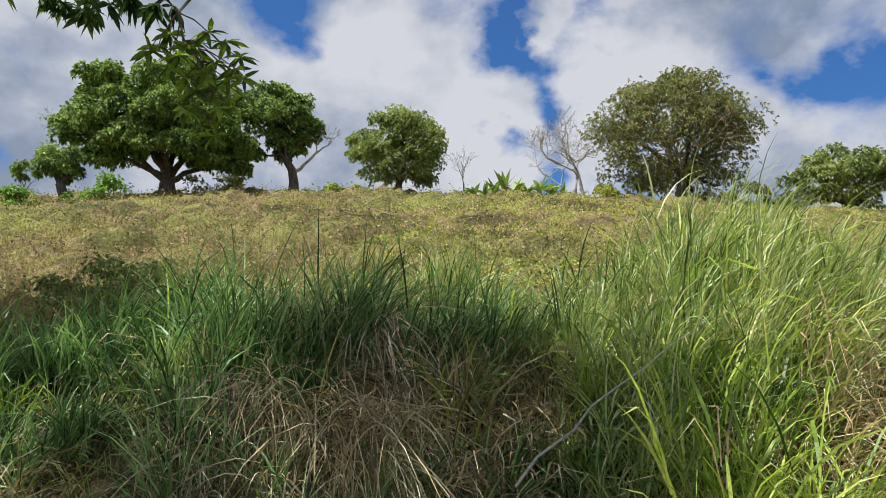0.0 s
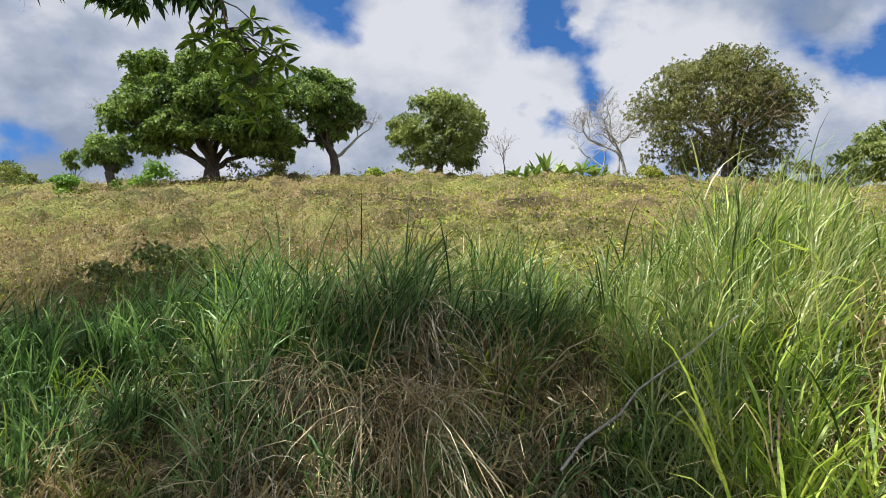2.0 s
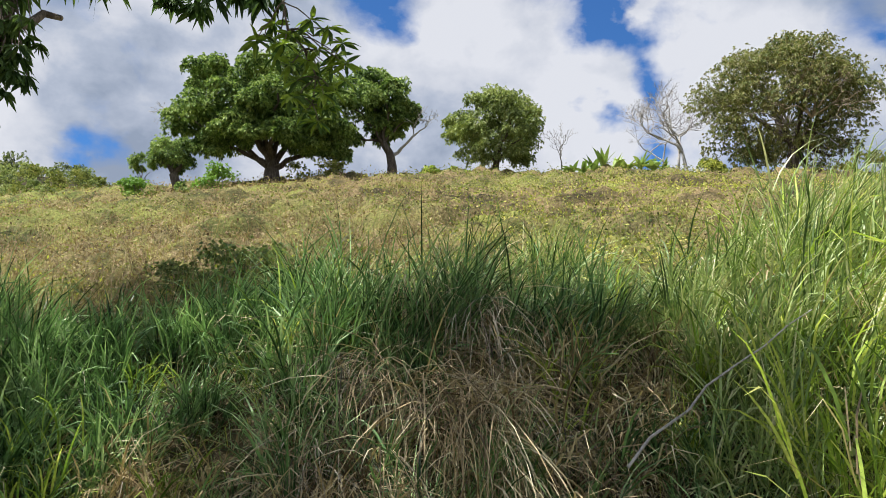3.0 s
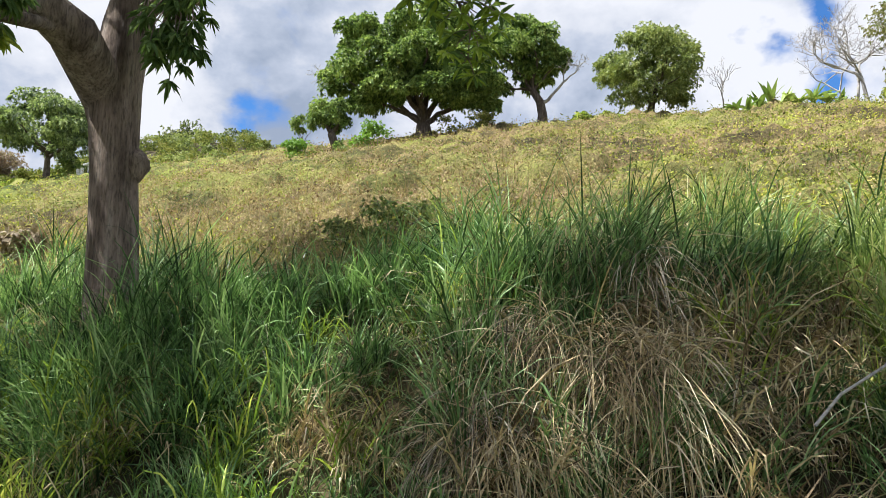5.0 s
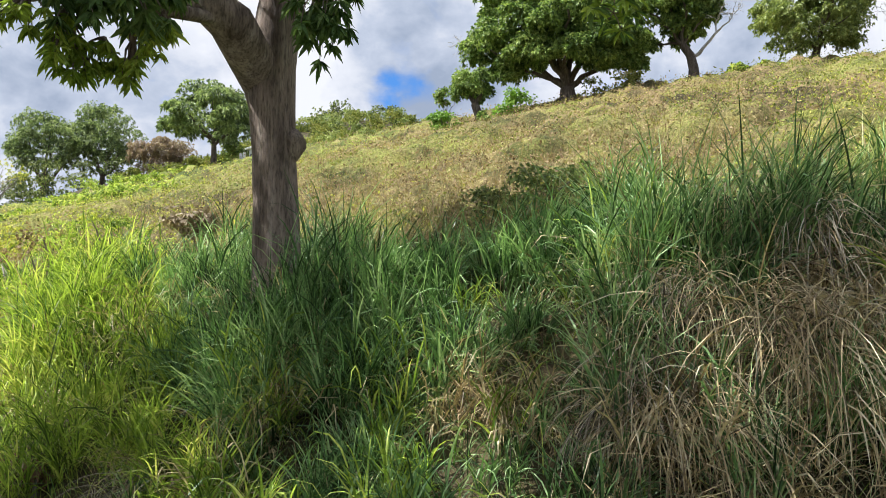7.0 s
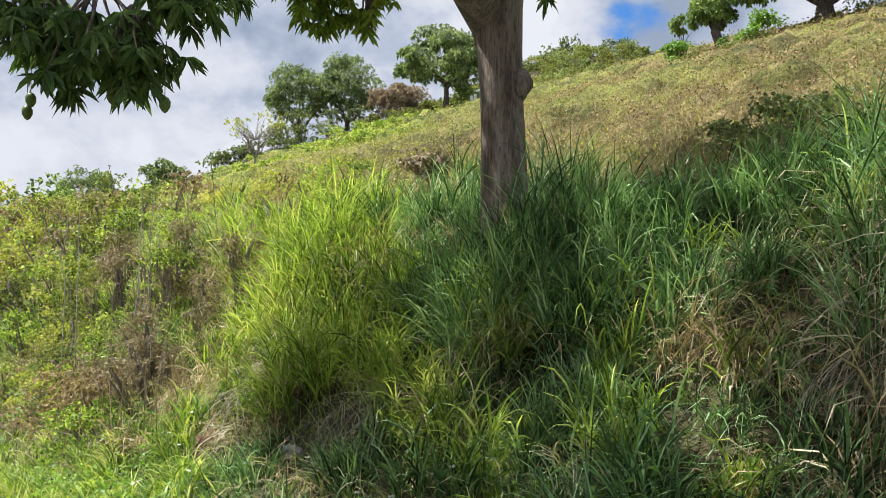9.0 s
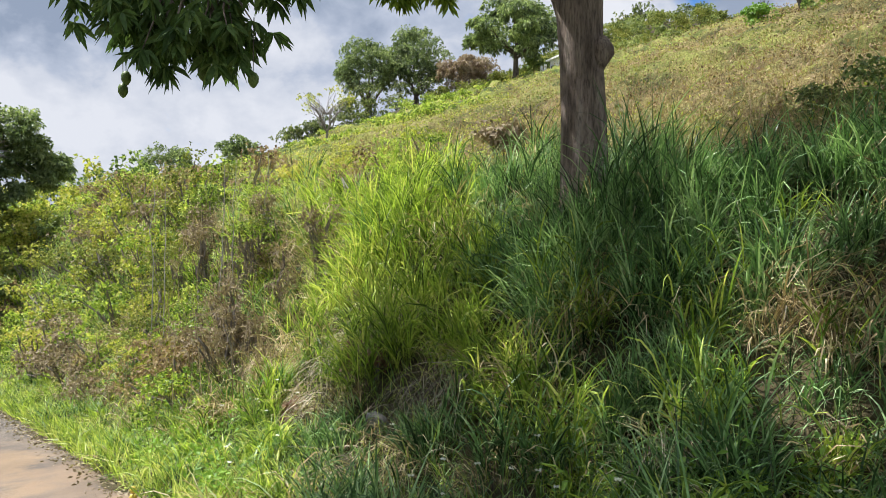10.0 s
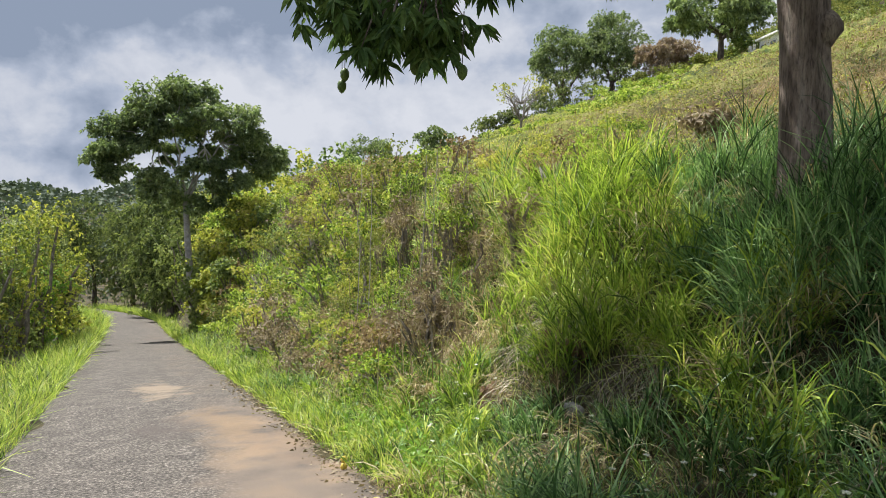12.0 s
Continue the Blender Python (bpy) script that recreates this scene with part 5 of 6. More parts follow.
for i, (az, d, r, h) in enumerate(((84.6, 57, 2.6, 8.6), (85.9, 64, 2.9, 9.6), (87.2, 88, 4.2, 11.5), (89.6, 92, 4.6, 12.5), (84.6, 76, 3.6, 10.5), (92.3, 90, 4.2, 11.0))):
    tree("dense dark tree hung with creepers beyond the bend", at(az, d), [(0, 0, -0.3), (0.1, 0, h * 0.3)], 0.2, (0, 0, h * 0.46), (r, r, h * 0.5), 0.32, CREEPER, lobes=56, per_lobe=22, limbs=4, share=0.34, seed=1900 + i, low=-0.95, group="trees beyond the bend")
low = [(at(rng.uniform(72, 84), rng.uniform(42, 66)), rng.uniform(1.4, 2.2), rng.uniform(1.2, 2.4)) for i in range(30)]
low = [p for p in low if clear_of_lane(p[0][0], p[0][1], 4.5)]
far_shrubs("lower_slope_shrubs", "olive shrubs on the lower slope", low[::2], BUSH, 0.2, 26)
far_shrubs("lower_slope_shrubs", "yellow-green shrubs on the lower slope", low[1::2], LUSH, 0.2, 26)


# ---- the near mango tree ----


def sway(az, el, dist):
    return np.array(way(az, el)) * dist + np.array([0, 0, EYE])


LANCE = leaves(np.zeros((1, 3)), np.array([[1.0, 0, 0]]), 0.21, 0.27, 0.16, True)


def spray(root, centre, radii, rosettes, hang, single=0, anchor=None, mat=None, size=0.15):
    """A hanging branch end: twigs and rosettes of long drooping leaves round centre (in the tree's space)."""
    c, r = np.asarray(centre), np.asarray(radii)
    d = rng.normal(size=(rosettes, 3))
    p = c + unit(d) * r * rng.uniform(0.25, 1, (rosettes, 1))
    tw = []
    a = c + np.array([0, 0, r[2] * 1.3]) if anchor is None else np.asarray(anchor)
    if anchor is not None:
        tw.append(tube(limb_path(a, c, 0.05, 7, 0.02), np.linspace(0.011, 0.006, 7), 5))
        a = c
    for q in p[:: max(1, rosettes // 14)]:
        tw.append(tube(limb_path(a, q, 0.08, 5, 0.04), np.linspace(0.008 if anchor is not None else 0.016, 0.004, 5), 5))
    ob = part("leaf_spray", merged(tw), BARK, root)
    idx = np.repeat(np.arange(rosettes), 13)
    m = len(idx)
    ang = rng.uniform(0, 6.28, m)
    o = np.stack([np.cos(ang), np.sin(ang), rng.normal(-hang, 0.45, m)], 1)
    if single:
        me = quad_mesh("leaf", *LANCE)
        me.materials.append(mat or MANGO_LEAF)
        for k in range(min(single, m)):
            lf = new("leaf", me)
            lf.parent = ob
            w = Vector(o[k]).normalized()
            lf.matrix_basis = Matrix.Translation(p[idx[k]]) @ w.to_track_quat("X", "Z").to_matrix().to_4x4() @ pose(0, 0, 0, float(rng.uniform(-70, 70)), 0, 0) @ Matrix.Scale(float(rng.uniform(0.6, 1.2)) * size / 0.21, 4)
    s = slice(single, m)
    if m > single:
        part("foliage", leaves(p[idx[s]], o[s], size * rng.uniform(0.6, 1.2, m - single), 0.3, 0.35, True), mat or MANGO_LEAF, ob)
    return ob


def near_mango():
    base = at(42.2, 7.7) - np.array([0, 0, 0.15])
    root = empty("mango_tree", base, "mango tree with a rough grey-brown trunk on the bank", "tree")
    trunk = [(0.04, 0, 0), (0.02, 0, 0.4), (0.0, 0, 0.9), (-0.02, 0, 1.4), (-0.05, 0, 1.9), (-0.08, 0, 2.35), (-0.09, 0, 2.75), (-0.02, 0.03, 3.3), (0.12, 0.08, 4.0), (0.3, 0.18, 4.8), (0.5, 0.3, 5.8)]
    part("trunk", tube(np.array(trunk), [0.31, 0.255, 0.23, 0.214, 0.208, 0.228, 0.235, 0.205, 0.18, 0.15, 0.09], 24, 0.03), BARK, root, smooth=True)
    # burl on the trunk
    kn = sway(41.3, 11.9, 7.84) - base
    burl = [kn + np.array([0.03 * math.cos(z * 7), 0, z]) for z in (-0.19, -0.15, -0.09, -0.03, 0.03, 0.08, 0.13, 0.16)]
    part("burl", tube(burl, [0.02, 0.06, 0.09, 0.115, 0.125, 0.105, 0.06, 0.015], 14, 0.07), BARK, root, "knotty bark burl", smooth=True)
    fork = np.array([-0.1, 0, 2.75])
    bough = [np.array([0.02, 0, 1.7]), np.array([-0.05, 0, 2.2]), np.array([-0.17, 0, 2.6])] + [sway(az, el, d) - base for az, el, d in ((45.6, 20.0, 7.65), (47.4, 21.2, 7.6), (50.0, 21.5, 7.5), (54.0, 22.3, 7.2), (60.0, 24.5, 6.8))]
    part("limb", tube(bough, [0.15, 0.2, 0.215, 0.2, 0.175, 0.15, 0.12, 0.07], 16, 0.03), BARK, root, smooth=True)
    ends = [(bough[3], sway(66.0, 18.5, 6.2) - base, 0.07), (bough[5], sway(72.0, 19.0, 6.4) - base, 0.09),
            ((0.0, 0, 3.2), (2.4, -0.5, 4.2), 0.08), ((-0.1, 0, 3.2), (-0.6, 2.4, 4.8), 0.1), ((0.3, 0.15, 4.2), (1.2, -2.2, 5.3), 0.08)]
    for a, b, r in ends:
        p = limb_path(a, b, 0.05, 9, 0.025)
        part("limb", tube(p, np.linspace(r, r * 0.35, len(p)), 12, 0.03), BARK, root, smooth=True)
    lob = lobes_in((0.4, -0.9, 5.2), (3.5, 3.6, 2.0), 46, 0.25, 31, -0.3)
    # lobes dropped where sun should reach the bank
    lob = [(c, r) for k, (c, r) in enumerate(lob) if not (c[0] > 0.3 and c[1] > -0.9) and not (c[0] > 0.9 and k % 3) and not (-0.7 < c[0] < 0.2 and c[1] < -1.2 and k % 2)]
    # lobes from here on lie out of view, added to shade bank and slope
    lob += lobes_in((-2.35, -2.6, 4.8), (1.9, 1.6, 1.1), 26, 0.4, 32, -0.3)
    lob += lobes_in((0.75, -2.3, 5.0), (0.7, 0.9, 0.8), 6, 0.6, 35, -0.3)
    lob += lobes_in((-1.1, -5.0, 4.9), (1.3, 0.9, 0.7), 12, 0.42, 36, -0.3)
    lob += lobes_in((1.6, -3.9, 4.9), (1.4, 0.9, 0.7), 10, 0.4, 37, -0.3)
    lob += lobes_in((0.35, -4.2, 4.9), (1.2, 0.9, 0.7), 10, 0.42, 38, -0.3)
    lob += lobes_in((-1.3, 2.2, 5.5), (1.6, 1.2, 0.8), 9, 0.42, 34, -0.3)
    part("crown", crown(lob, 20, 0.22, 0.3, 0.55, False, 9, 0.6), MANGO_LEAF, root)
    # denser unseen lobes, added to cast shade on the bank's right part
    part("crown", crown(lobes_in((3.2, -2.1, 4.9), (1.2, 1.9, 0.9), 20, 0.38, 33, -0.3), 34, 0.22, 0.3, 0.55, False, 9, 0.6), MANGO_LEAF, root)
    # branch ends that hang into view: bearing, height angle, distance, half-width, half-height, rosettes, single leaves
    for az, el, dist, w, h, k, one in ((70.5, 12.8, 6.0, 0.62, 0.36, 64, 120), (68.4, 12.9, 5.8, 0.36, 0.24, 30, 60), (73.5, 14.2, 6.2, 0.5, 0.34, 36, 0), (65.5, 16.3, 5.7, 0.3, 0.14, 14, 0), (62.6, 17.3, 5.8, 0.26, 0.10, 9, 0),
                                       (76.5, 17.0, 6.4, 0.5, 0.2, 18, 0), (38.7, 20.6, 7.6, 0.34, 0.42, 32, 60), (52.8, 20.6, 6.6, 0.36, 0.22, 26, 0), (49.6, 21.6, 6.9, 0.3, 0.15, 12, 0), (55.8, 20.4, 6.5, 0.36, 0.2, 18, 0), (39.2, 24.0, 7.8, 0.4, 0.5, 24, 0), (28.3, 26.8, 6.2, 0.16, 0.07, 6, 30), (26.0, 26.9, 6.1, 0.16, 0.07, 6, 30), (24.2, 27.8, 6.2, 0.16, 0.06, 5, 0),
                                       (21.5, 27.6, 6.0, 0.12, 0.05, 3, 0)):
        spray(root, sway(az, el, dist) - base, (w, w, h), k, 0.75, one, None, None, 0.14 if az < 30 else 0.15)
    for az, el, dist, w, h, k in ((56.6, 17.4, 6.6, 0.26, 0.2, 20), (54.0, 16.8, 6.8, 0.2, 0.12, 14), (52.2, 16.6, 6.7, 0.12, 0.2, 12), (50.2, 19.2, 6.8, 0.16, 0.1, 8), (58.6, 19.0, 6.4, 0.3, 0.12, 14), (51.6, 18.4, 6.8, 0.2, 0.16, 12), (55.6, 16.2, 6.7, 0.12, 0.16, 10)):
        spray(root, sway(az, el, dist) - base, (w, w, h), k, 0.6, 0, None, YOUNG_LIT, 0.11)
    # one long twig that hangs before the crest's mango tree, with a rosette at each fork
    stem = [sway(az, el, 5.9) - base for az, el in ((17.0, 33.0), (18.3, 30.0), (20.4, 27.4), (19.9, 25.6), (18.6, 24.4), (17.6, 22.6), (17.8, 20.6))]
    hung = part("hanging_twig", tube(stem, np.linspace(0.014, 0.005, len(stem)), 6), BARK, root)
    me = quad_mesh("leaf", *LANCE)
    me.materials.append(MANGO_LEAF)
    # paler copy of the leaf, in place of sunlight on this twig
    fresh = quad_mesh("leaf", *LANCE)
    fresh.materials.append(YOUNG_LIT)
    for az, el, reach in ((20.9, 25.9, 2), (22.2, 24.6, 2), (19.7, 25.3, 2), (16.8, 25.9, 3), (15.7, 25.0, 3), (20.7, 23.7, 2), (18.3, 23.6, 4), (16.4, 23.3, 4), (19.0, 22.2, 5), (17.0, 21.4, 5), (18.3, 20.0, 6), (15.4, 22.4, 4), (17.6, 24.4, 4), (19.4, 21.0, 6), (16.2, 20.6, 6), (21.6, 25.0, 2), (18.2, 26.4, 2), (17.3, 19.4, 6), (20.2, 24.6, 3), (17.4, 23.0, 4), (16.0, 24.2, 3), (18.8, 21.2, 5), (16.8, 22.2, 5), (19.6, 23.2, 4), (15.4, 23.6, 3), (17.0, 20.4, 6), (18.9, 25.2, 3), (16.2, 21.6, 5)):
        tip = sway(az, el, float(5.9 + rng.normal(0, 0.12))) - base
        part("twig", tube(limb_path(stem[reach], tip, 0.06, 5, 0.05), np.linspace(0.006, 0.004, 5), 4), BARK, hung)
        for k in range(11):
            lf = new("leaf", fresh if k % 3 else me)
            lf.parent = hung
            a = k * 2.4 + rng.uniform(-0.3, 0.3)
            w = Vector((math.cos(a), math.sin(a), float(rng.normal(-0.35, 0.4)))).normalized()
            lf.matrix_basis = Matrix.Translation(tip) @ w.to_track_quat("X", "Z").to_matrix().to_4x4() @ pose(0, 0, 0, float(rng.uniform(-50, 50)), 0, 0) @ Matrix.Scale(float(rng.uniform(0.5, 0.8)), 4)
    for az, el, dist in ((74.6, 8.6, 6.6), (66.3, 9.7, 5.7), (74.4, 9.4, 6.6), (69.6, 10.0, 6.0)):
        c = sway(az, el, dist) - base
        f = part("fruit", tube([c + np.array([0, 0, z]) for z in (0.055, 0.045, 0.02, -0.015, -0.045, -0.058)], [0.004, 0.024, 0.038, 0.037, 0.02, 0.003], 10), FRUIT, root, "unripe green mango", True)
        part("stalk", tube([c + np.array([0, 0, 0.05]), c + np.array([0.005, 0, 0.2]), c + np.array([0.02, 0, 0.42])], [0.003, 0.003, 0.004], 5), TWIG, f)
    # more lobes above the view, added only to block sun from the bank
    high = lobes_in((-3.5, -3.45, 5.0), (1.1, 0.65, 0.5), 14, 0.42, 39, -0.3) + lobes_in((0.2, -0.5, 5.0), (0.9, 0.7, 0.5), 5, 0.42, 40, -0.3)
    part("crown", crown(high, 20, 0.22, 0.3, 0.55, False, 9, 0.6), MANGO_LEAF, root)
    return root


near_mango()

# ---- small things on the slope ----


def stone(base, size, seed, label):
    r0 = np.random.default_rng(seed)
    n = 9
    t = np.linspace(-1, 1, n)
    ob = thing("stone", tube([(0, 0, size * k * 0.7) for k in t], size * np.sqrt(np.maximum(1 - t ** 2, 0.002)), 12, 0.14), STONE, label, "stone", smooth=True)
    ob.location = base
    ob.rotation_euler = (r0.uniform(-0.4, 0.4), r0.uniform(-0.4, 0.4), r0.uniform(0, 6))
    return ob


def on_slope(az, el):
    """Where a line of sight from the lane's viewpoint meets the ground."""
    d = 3.0
    while d < 90 and sway(az, el, d)[2] > ground_z(*sway(az, el, d)[:2]):
        d += 0.02
    return sway(az, el, d)


stone(on_slope(57.2, -15.0) + np.array([0.02, -0.05, 0.10]), 0.10, 1, "grey stone lodged in the bank among grass")
bush("low heap of brown dead leaves on the slope", at(47.3, 11.6), 0.75, 1.0, DEAD_LEAF, 0.10, 1800, 700, 8, name="dead_bush", group="dead shrubs")
bush("dark leafy shrub in the mango tree's shade", at(23.5, 9.0), 1.0, 0.85, OLIVE_LEAF, 0.055, 3600, 701)
bush("dark leafy shrub in the mango tree's shade", at(26.6, 9.4), 0.8, 0.7, OLIVE_LEAF, 0.055, 2800, 702)


def broad_weed(az, el, height, leaf, mat, seed, label):
    """A leafy weed: an upright stem with broad folded leaves; its foot is where the line of sight meets the slope."""
    r0 = np.random.default_rng(seed)
    foot = on_slope(az, el) - np.array([0, 0, 0.03])
    top = height
    root = empty("weed_plant", foot, label, "weed", "broad-leaved weeds")
    sway_to = r0.normal(0, 0.06, 2)
    pts = np.array([(sway_to[0] * k * k, sway_to[1] * k * k, top * k) for k in np.linspace(0, 1, 6)])
    part("stem", tube(pts, np.linspace(0.007, 0.003, 6), 5), WEED, root)
    me = quad_mesh("leaf", *leaves(np.zeros((1, 3)), np.array([[1.0, 0, 0]]), 1.0, 0.52, 0.22, True))
    me.materials.append(mat)
    for i in range(14):
        k = 0.25 + 0.75 * (i + 0.5) / 14
        p = np.array([np.interp(k, np.linspace(0, 1, 6), pts[:, j]) for j in range(3)])
        a = i * 2.4 + r0.uniform(-0.4, 0.4)
        w = Vector((math.cos(a), math.sin(a), r0.uniform(0.0, 0.5))).normalized()
        lf = new("leaf", me)
        lf.parent = root
        lf.matrix_basis = Matrix.Translation(p) @ w.to_track_quat("X", "Z").to_matrix().to_4x4() @ pose(0, 0, 0, float(r0.uniform(-25, 25)), 0, 0) @ Matrix.Scale(leaf * r0.uniform(0.7, 1.2), 4)
    return root


for i, (az, el, h, leaf) in enumerate(((-25.0, -2.0, 0.75, 0.12), (-23.6, -5.0, 0.65, 0.11), (-26.6, -1.0, 0.8, 0.11), (-20.2, -8.0, 0.45, 0.09), (3.3, -8.0, 0.4, 0.06), (-1.4, -8.0, 0.4, 0.06), (1.0, -9.0, 0.35, 0.06), (-6.0, -8.5, 0.4, 0.07), (5.6, -9.0, 0.35, 0.06), (30.0, -11.0, 0.3, 0.06), (26.0, -9.0, 0.35, 0.06))):
    broad_weed(az, el, h, leaf, WEED if i % 3 else OLIVE_LEAF, 3000 + i, "green weed with broad folded leaves on the bank")


def feather_weed(az, el, mid, spread, seed):
    """A young shrub with long feathery leaves: each leaf a stalk with two rows of small leaflets."""
    r0 = np.random.default_rng(seed)
    foot = on_slope(az, el) - np.array([0, 0, 0.03])
    root = empty("feathery_shrub", foot, "bright green young shrub with feathery leaves", "shrub", "feathery shrubs")
    part("stem", tube([(0, 0, 0), (0.01, 0, mid * 0.5), (0, 0.01, mid)], [0.008, 0.006, 0.004], 5), WEED, root)
    for i in range(12):
        a, up = i * 2.4, r0.uniform(-0.1, 0.7)
        d = unit(np.array([math.cos(a), math.sin(a), up]))
        start = np.array([0, 0, mid * r0.uniform(0.4, 1.0)])
        ln = spread * r0.uniform(0.7, 1.2)
        k = np.linspace(0, 1, 9)[:, None]
        rib = start + d * ln * k + np.array([0, 0, -0.35 * ln]) * k ** 2
        side = unit(np.cross(d, (0, 0, 1.0)))
        at_rib = np.repeat(rib[1:], 2, 0)
        sign = np.tile([1.0, -1.0], 8)[:, None]
        g = merged([tube(rib, np.linspace(0.0025, 0.001, 9), 3), leaves(at_rib, side * sign + d * 0.5, ln * 0.26, 0.42, 0.1, False, np.tile([0, 0, 1.0], (16, 1)))])
        part("frond", g, WEED, root)
    return root


for i, (az, el, mid, sp) in enumerate(((67.6, -10.6, 0.45, 0.26), (69.0, -9.6, 0.5, 0.28), (66.2, -11.2, 0.4, 0.24), (70.6, -10.6, 0.4, 0.26), (72.6, -8.2, 0.5, 0.3))):
    feather_weed(az, el, mid, sp, 3300 + i)


def stick(a, b, r, label):
    a, b = np.asarray(a), np.asarray(b)
    p = limb_path(a, b, 0.03, 8, 0.012)
    ob = thing("dead_stalk", tube(p - a, np.linspace(r, r * 0.4, 8), 6), PALE_TWIG, label, "stalk", smooth=True)
    ob.location = a
    return ob


stick(sway(-5.1, -5.0, 3.9), sway(-17.6, 5.6, 4.5), 0.008, "long pale dead grass stalk lying across the bank")
for i, (az, el, d, h) in enumerate(((68.0, 4.0, 12.2, 1.9), (67.2, 4.4, 12.0, 1.6), (72.6, 3.0, 13.5, 1.5), (71.8, 2.6, 13.2, 1.3), (64.9, 5.0, 13.0, 1.4))):
    b = at(az, d, -0.05)
    t = sway(az - 0.4, el, d)
    stick(b, t, 0.011, "thin brown dead stalk standing on the bank")


def stalks():
    """Thin dry stalks among the shrubs."""
    m = 240
    az, d = rng.normal(68, 3.2, m), rng.uniform(9, 17, m)
    b = np.array([at(p, q) for p, q in zip(az, d)])
    thing("dry_stalks", blades(b, rng.uniform(0, 6.28, m), rng.uniform(0, 0.25, m), rng.uniform(-0.1, 0.3, m), rng.uniform(0.8, 1.7, m), rng.uniform(0.008, 0.016, m), 3), DEAD_LEAF, "thin brown dead stalks among the shrubs", "stalk", "stuff")


stalks()


def litter():
    """Dry leaves and crumbs of earth along the lane's edge."""
    n = 1500
    x = -rng.uniform(2, 16, n)
    y = road_mid(x) + 1.32 + rng.normal(0, 0.13, n)
    p = np.stack([x, y, np.maximum(ground_z(x, y), road_level(x)) + 0.015], 1)
    thing("leaf_litter", leaves(p, rng.normal(size=(n, 3)) * np.array([1, 1, 0.25]), rng.uniform(0.02, 0.07, n), 0.5, 0.0), DEAD_LEAF, "brown dead leaves along the lane's edge", "litter", "stuff")
    for i, (px, dy) in enumerate(((-5.6, -0.1), (-6.9, 0.0), (-7.2, 0.08))):
        yy = float(road_mid(px)) + 1.3 + dy
        c = np.array([px, yy, float(road_level(px)) + 0.03])
        ob = thing("fallen_mango", tube([(0, 0, z) for z in (0.035, 0.028, 0.0, -0.025, -0.033)], [0.003, 0.022, 0.034, 0.022, 0.003], 10), YELLOW_FRUIT, "ripe yellow mango fallen by the lane", "fruit", smooth=True, group="fallen mangoes")
        ob.location = c


litter()


def house():
    """A white house, far up the slope, seen past the trees."""
    base = sway(43.1, 12.0, 57) - np.array([0, 0, 1.7])
    root = empty("house", base, "white house with a flat pale roof among trees", "house")
    root.rotation_euler = (0, 0, radians(-20))

    def box(c, s):
        c, s = np.asarray(c, float), np.asarray(s, float) / 2
        v = np.array([[i, j, k] for i in (-1, 1) for j in (-1, 1) for k in (-1, 1)]) * s + c
        return v, np.array([[0, 1, 3, 2], [4, 6, 7, 5], [0, 4, 5, 1], [2, 3, 7, 6], [0, 2, 6, 4], [1, 5, 7, 3]])

    part("wall", box((0, 1.4, 0.2), (2.6, 2.8, 2.6)), WHITE_WALL, root)
    part("roof", box((0, 1.3, 1.56), (2.9, 3.1, 0.12)), WHITE_WALL, root, "flat white roof slab")
    for x in (-1.9, -1.3):
        part("post", box((x, -0.35, 0.1), (0.16, 0.16, 2.4)), WHITE_WALL, root)
    part("rail", box((-1.6, -0.35, 0.9), (0.5, 0.08, 0.12)), WHITE_WALL, root)
    for x in (-0.65, 0.65):
        w = part("window", box((x, -0.02, 0.8), (0.8, 0.08, 0.8)), WHITE_WALL, root)
        part("pane", box((x, -0.075, 0.8), (0.64, 0.03, 0.64)), DARK_GLASS, w)


house()

# ---- far woods ----


def far_woods():
    n = 1300
    az = rng.uniform(72, 104, n)
    dist = 100 + 500 * rng.uniform(0, 1, n) ** 0.8
    x, y = -np.sin(np.radians(az)) * dist, np.cos(np.radians(az)) * dist
    c = np.stack([x, y, ground_z(x, y) - 0.5], 1)
    rad = rng.uniform(3.5, 7.5, n)
    thing("far_wood", leaf_mounds(c, rad, rad * 1.1, np.full(n, 34), np.repeat(dist, 34) * 0.0056, 0.8), HAZY_LEAF, "distant wooded hills", "woods", "stuff")


far_woods()


# ---- dead straw and leaves in the hollows of the bank ----


def on_bank(az, el, over=0.3):
    """Where a line of sight from eye height meets what grows this high on the bank."""
    for dist in np.arange(3.0, 16.0, 0.05):
        p = at(az, dist)
        if EYE + math.tan(radians(el)) * dist < p[2] + over:
            break
    return p


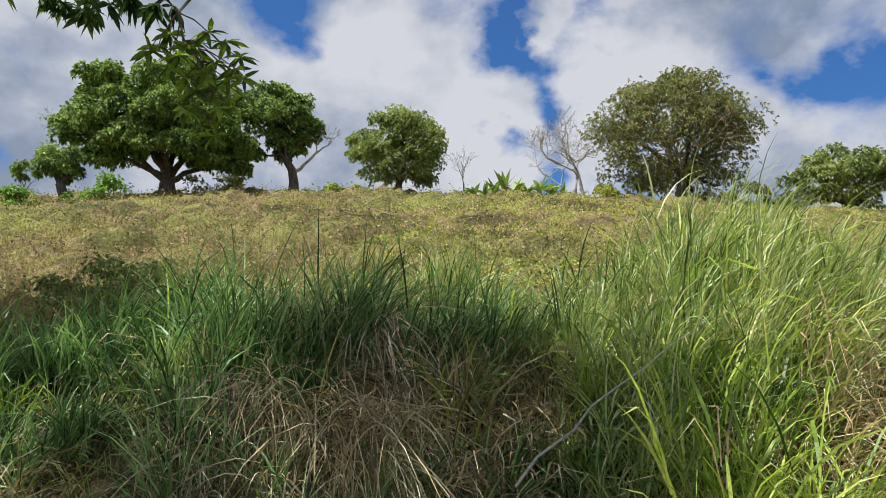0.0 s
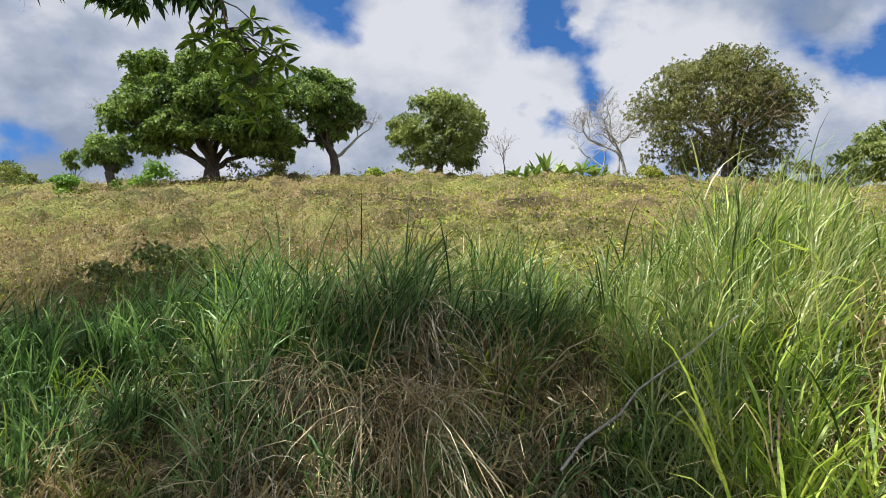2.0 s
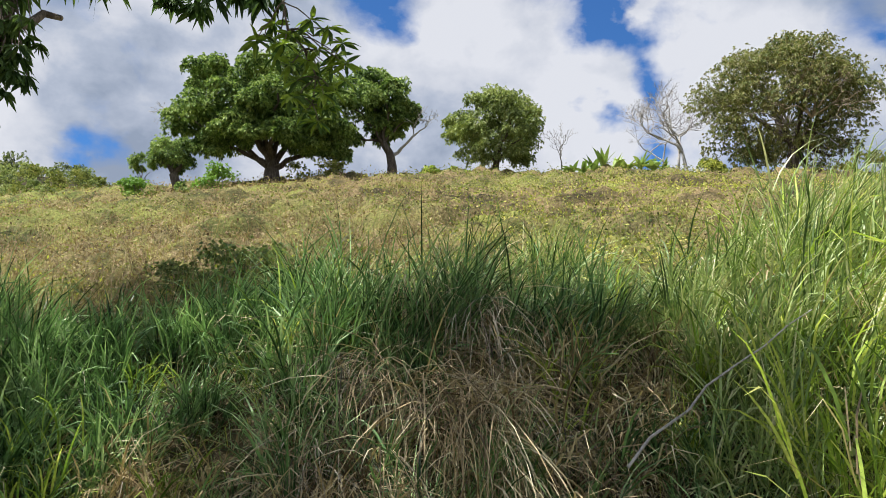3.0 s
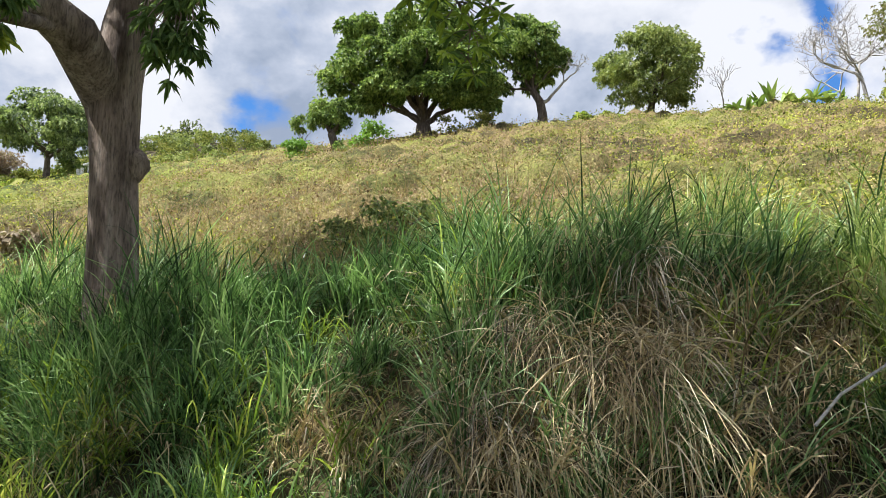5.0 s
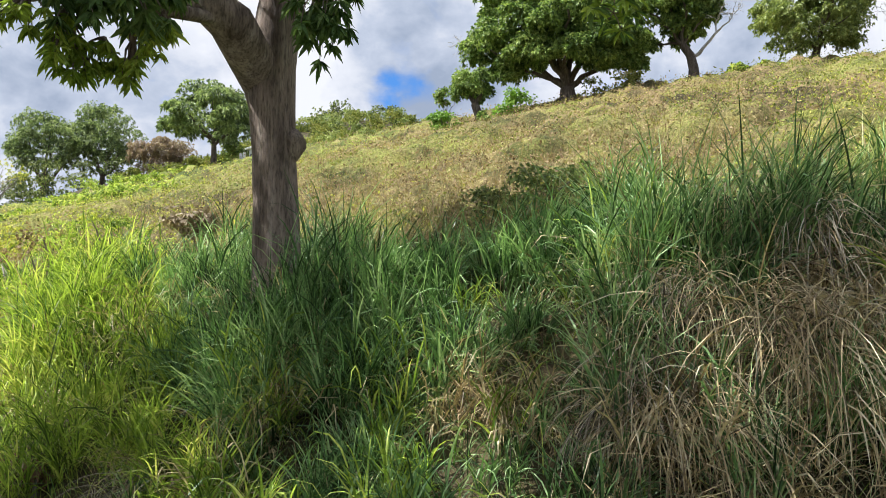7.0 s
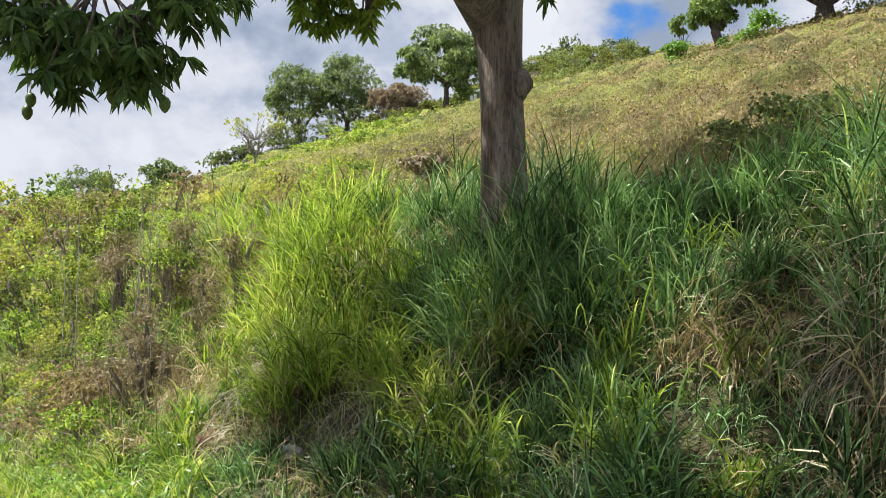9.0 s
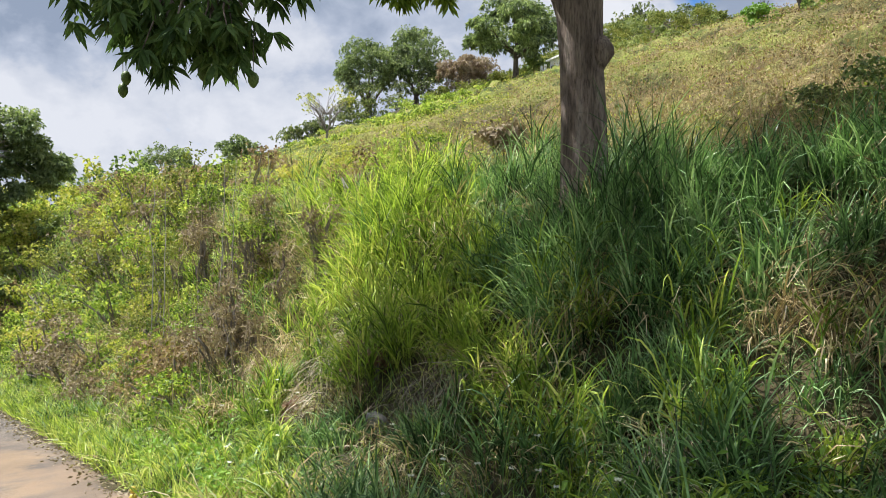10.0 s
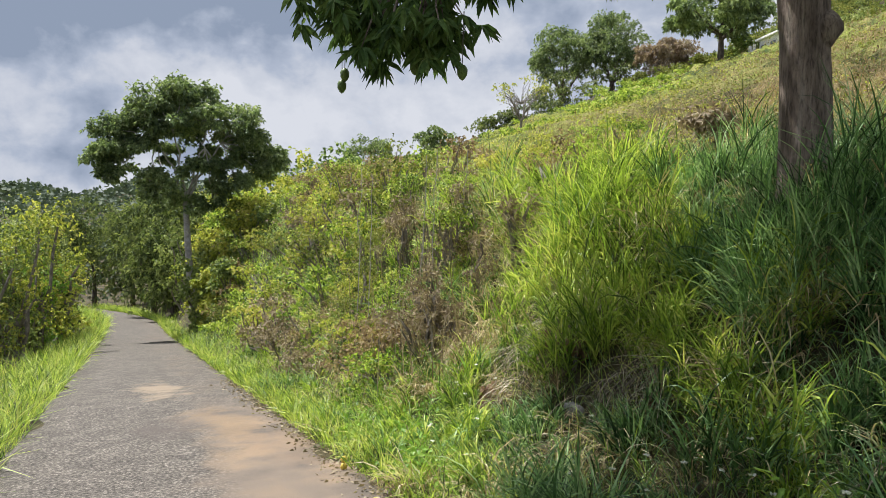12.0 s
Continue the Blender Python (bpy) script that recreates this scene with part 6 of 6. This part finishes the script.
def straw_spill(az, el, amount, mat, label):
    """Dead stems that droop from one old tussock: amount sets how many, how high and how long."""
    k = int(30 + 70 * amount)
    p = on_bank(az, el) + np.stack([rng.normal(0, 0.10, k), rng.normal(0, 0.08, k), np.zeros(k)], 1)
    p[:, 2] = ground_z(p[:, 0], p[:, 1]) + (0.12 + 0.5 * amount) * rng.uniform(0.4, 1.05, k)
    g = blades(p, -1.35 + rng.normal(0, 0.6, k), rng.uniform(0.05, 0.8, k), rng.normal(2.4, 0.45, k), rng.uniform(0.3, 0.55 + 0.3 * amount, k), rng.uniform(0.004, 0.008, k), 5, 0.5, 0.5)
    thing("thatch", g, mat, label, "grass", "stuff")


for az, el, amount in ((65.8, -8.4, 0.6), (65.2, -9.8, 0.6), (62.4, -11.6, 0.35)):
    straw_spill(az, el, amount, STRAW, "pale dead straw hanging from an old tussock")
for az, el, amount in ((58.6, -7.6, 0.4), (57.0, -8.0, 0.35), (61.8, -12.4, 0.35), (51.9, -10.8, 0.4), (50.8, -11.6, 0.4), (55.4, -6.2, 0.35)):
    straw_spill(az, el, amount, THATCH, "brown dead stems hanging over a hollow of the bank")
for i, (az, el, r) in enumerate(((58.0, -9.0, 0.26), (57.2, -9.6, 0.22), (58.9, -9.5, 0.2), (51.4, -12.2, 0.2), (62.8, -12.6, 0.2))):
    bush("small heap of rusty dead leaves in a hollow of the bank", on_bank(az, el, 0.25), r, r * 1.3, RUST_LEAF, 0.07, 300, 3600 + i, 4, name="leaf_heap", group="heaps of dead leaves", lobes=5)
for i, (az, el, h) in enumerate(((66.0, -4.4, 1.2), (67.2, -4.6, 1.35), (68.9, -4.8, 1.3), (70.4, -5.0, 1.1), (66.8, -3.4, 1.1))):
    bush("upright brown dead shrub of thin stems on the bank", on_bank(az, el, 0.1), 0.34, h, DEAD_LEAF, 0.07, 420, 3700 + i, 20, name="dead_bush", group="dead shrubs", ratio=0.3)
for i, (az, el, r, h) in enumerate(((67.9, -9.6, 0.34, 0.4), (68.9, -10.4, 0.3, 0.34), (66.9, -10.6, 0.3, 0.34), (70.2, -9.4, 0.32, 0.36))):
    bush("low bright green weed with small leaflets on the bank", on_bank(az, el, 0.2), r, h, WEED, 0.05, 1100, 3800 + i, 8, group="weeds on the bank", name="weed", lobes=9)
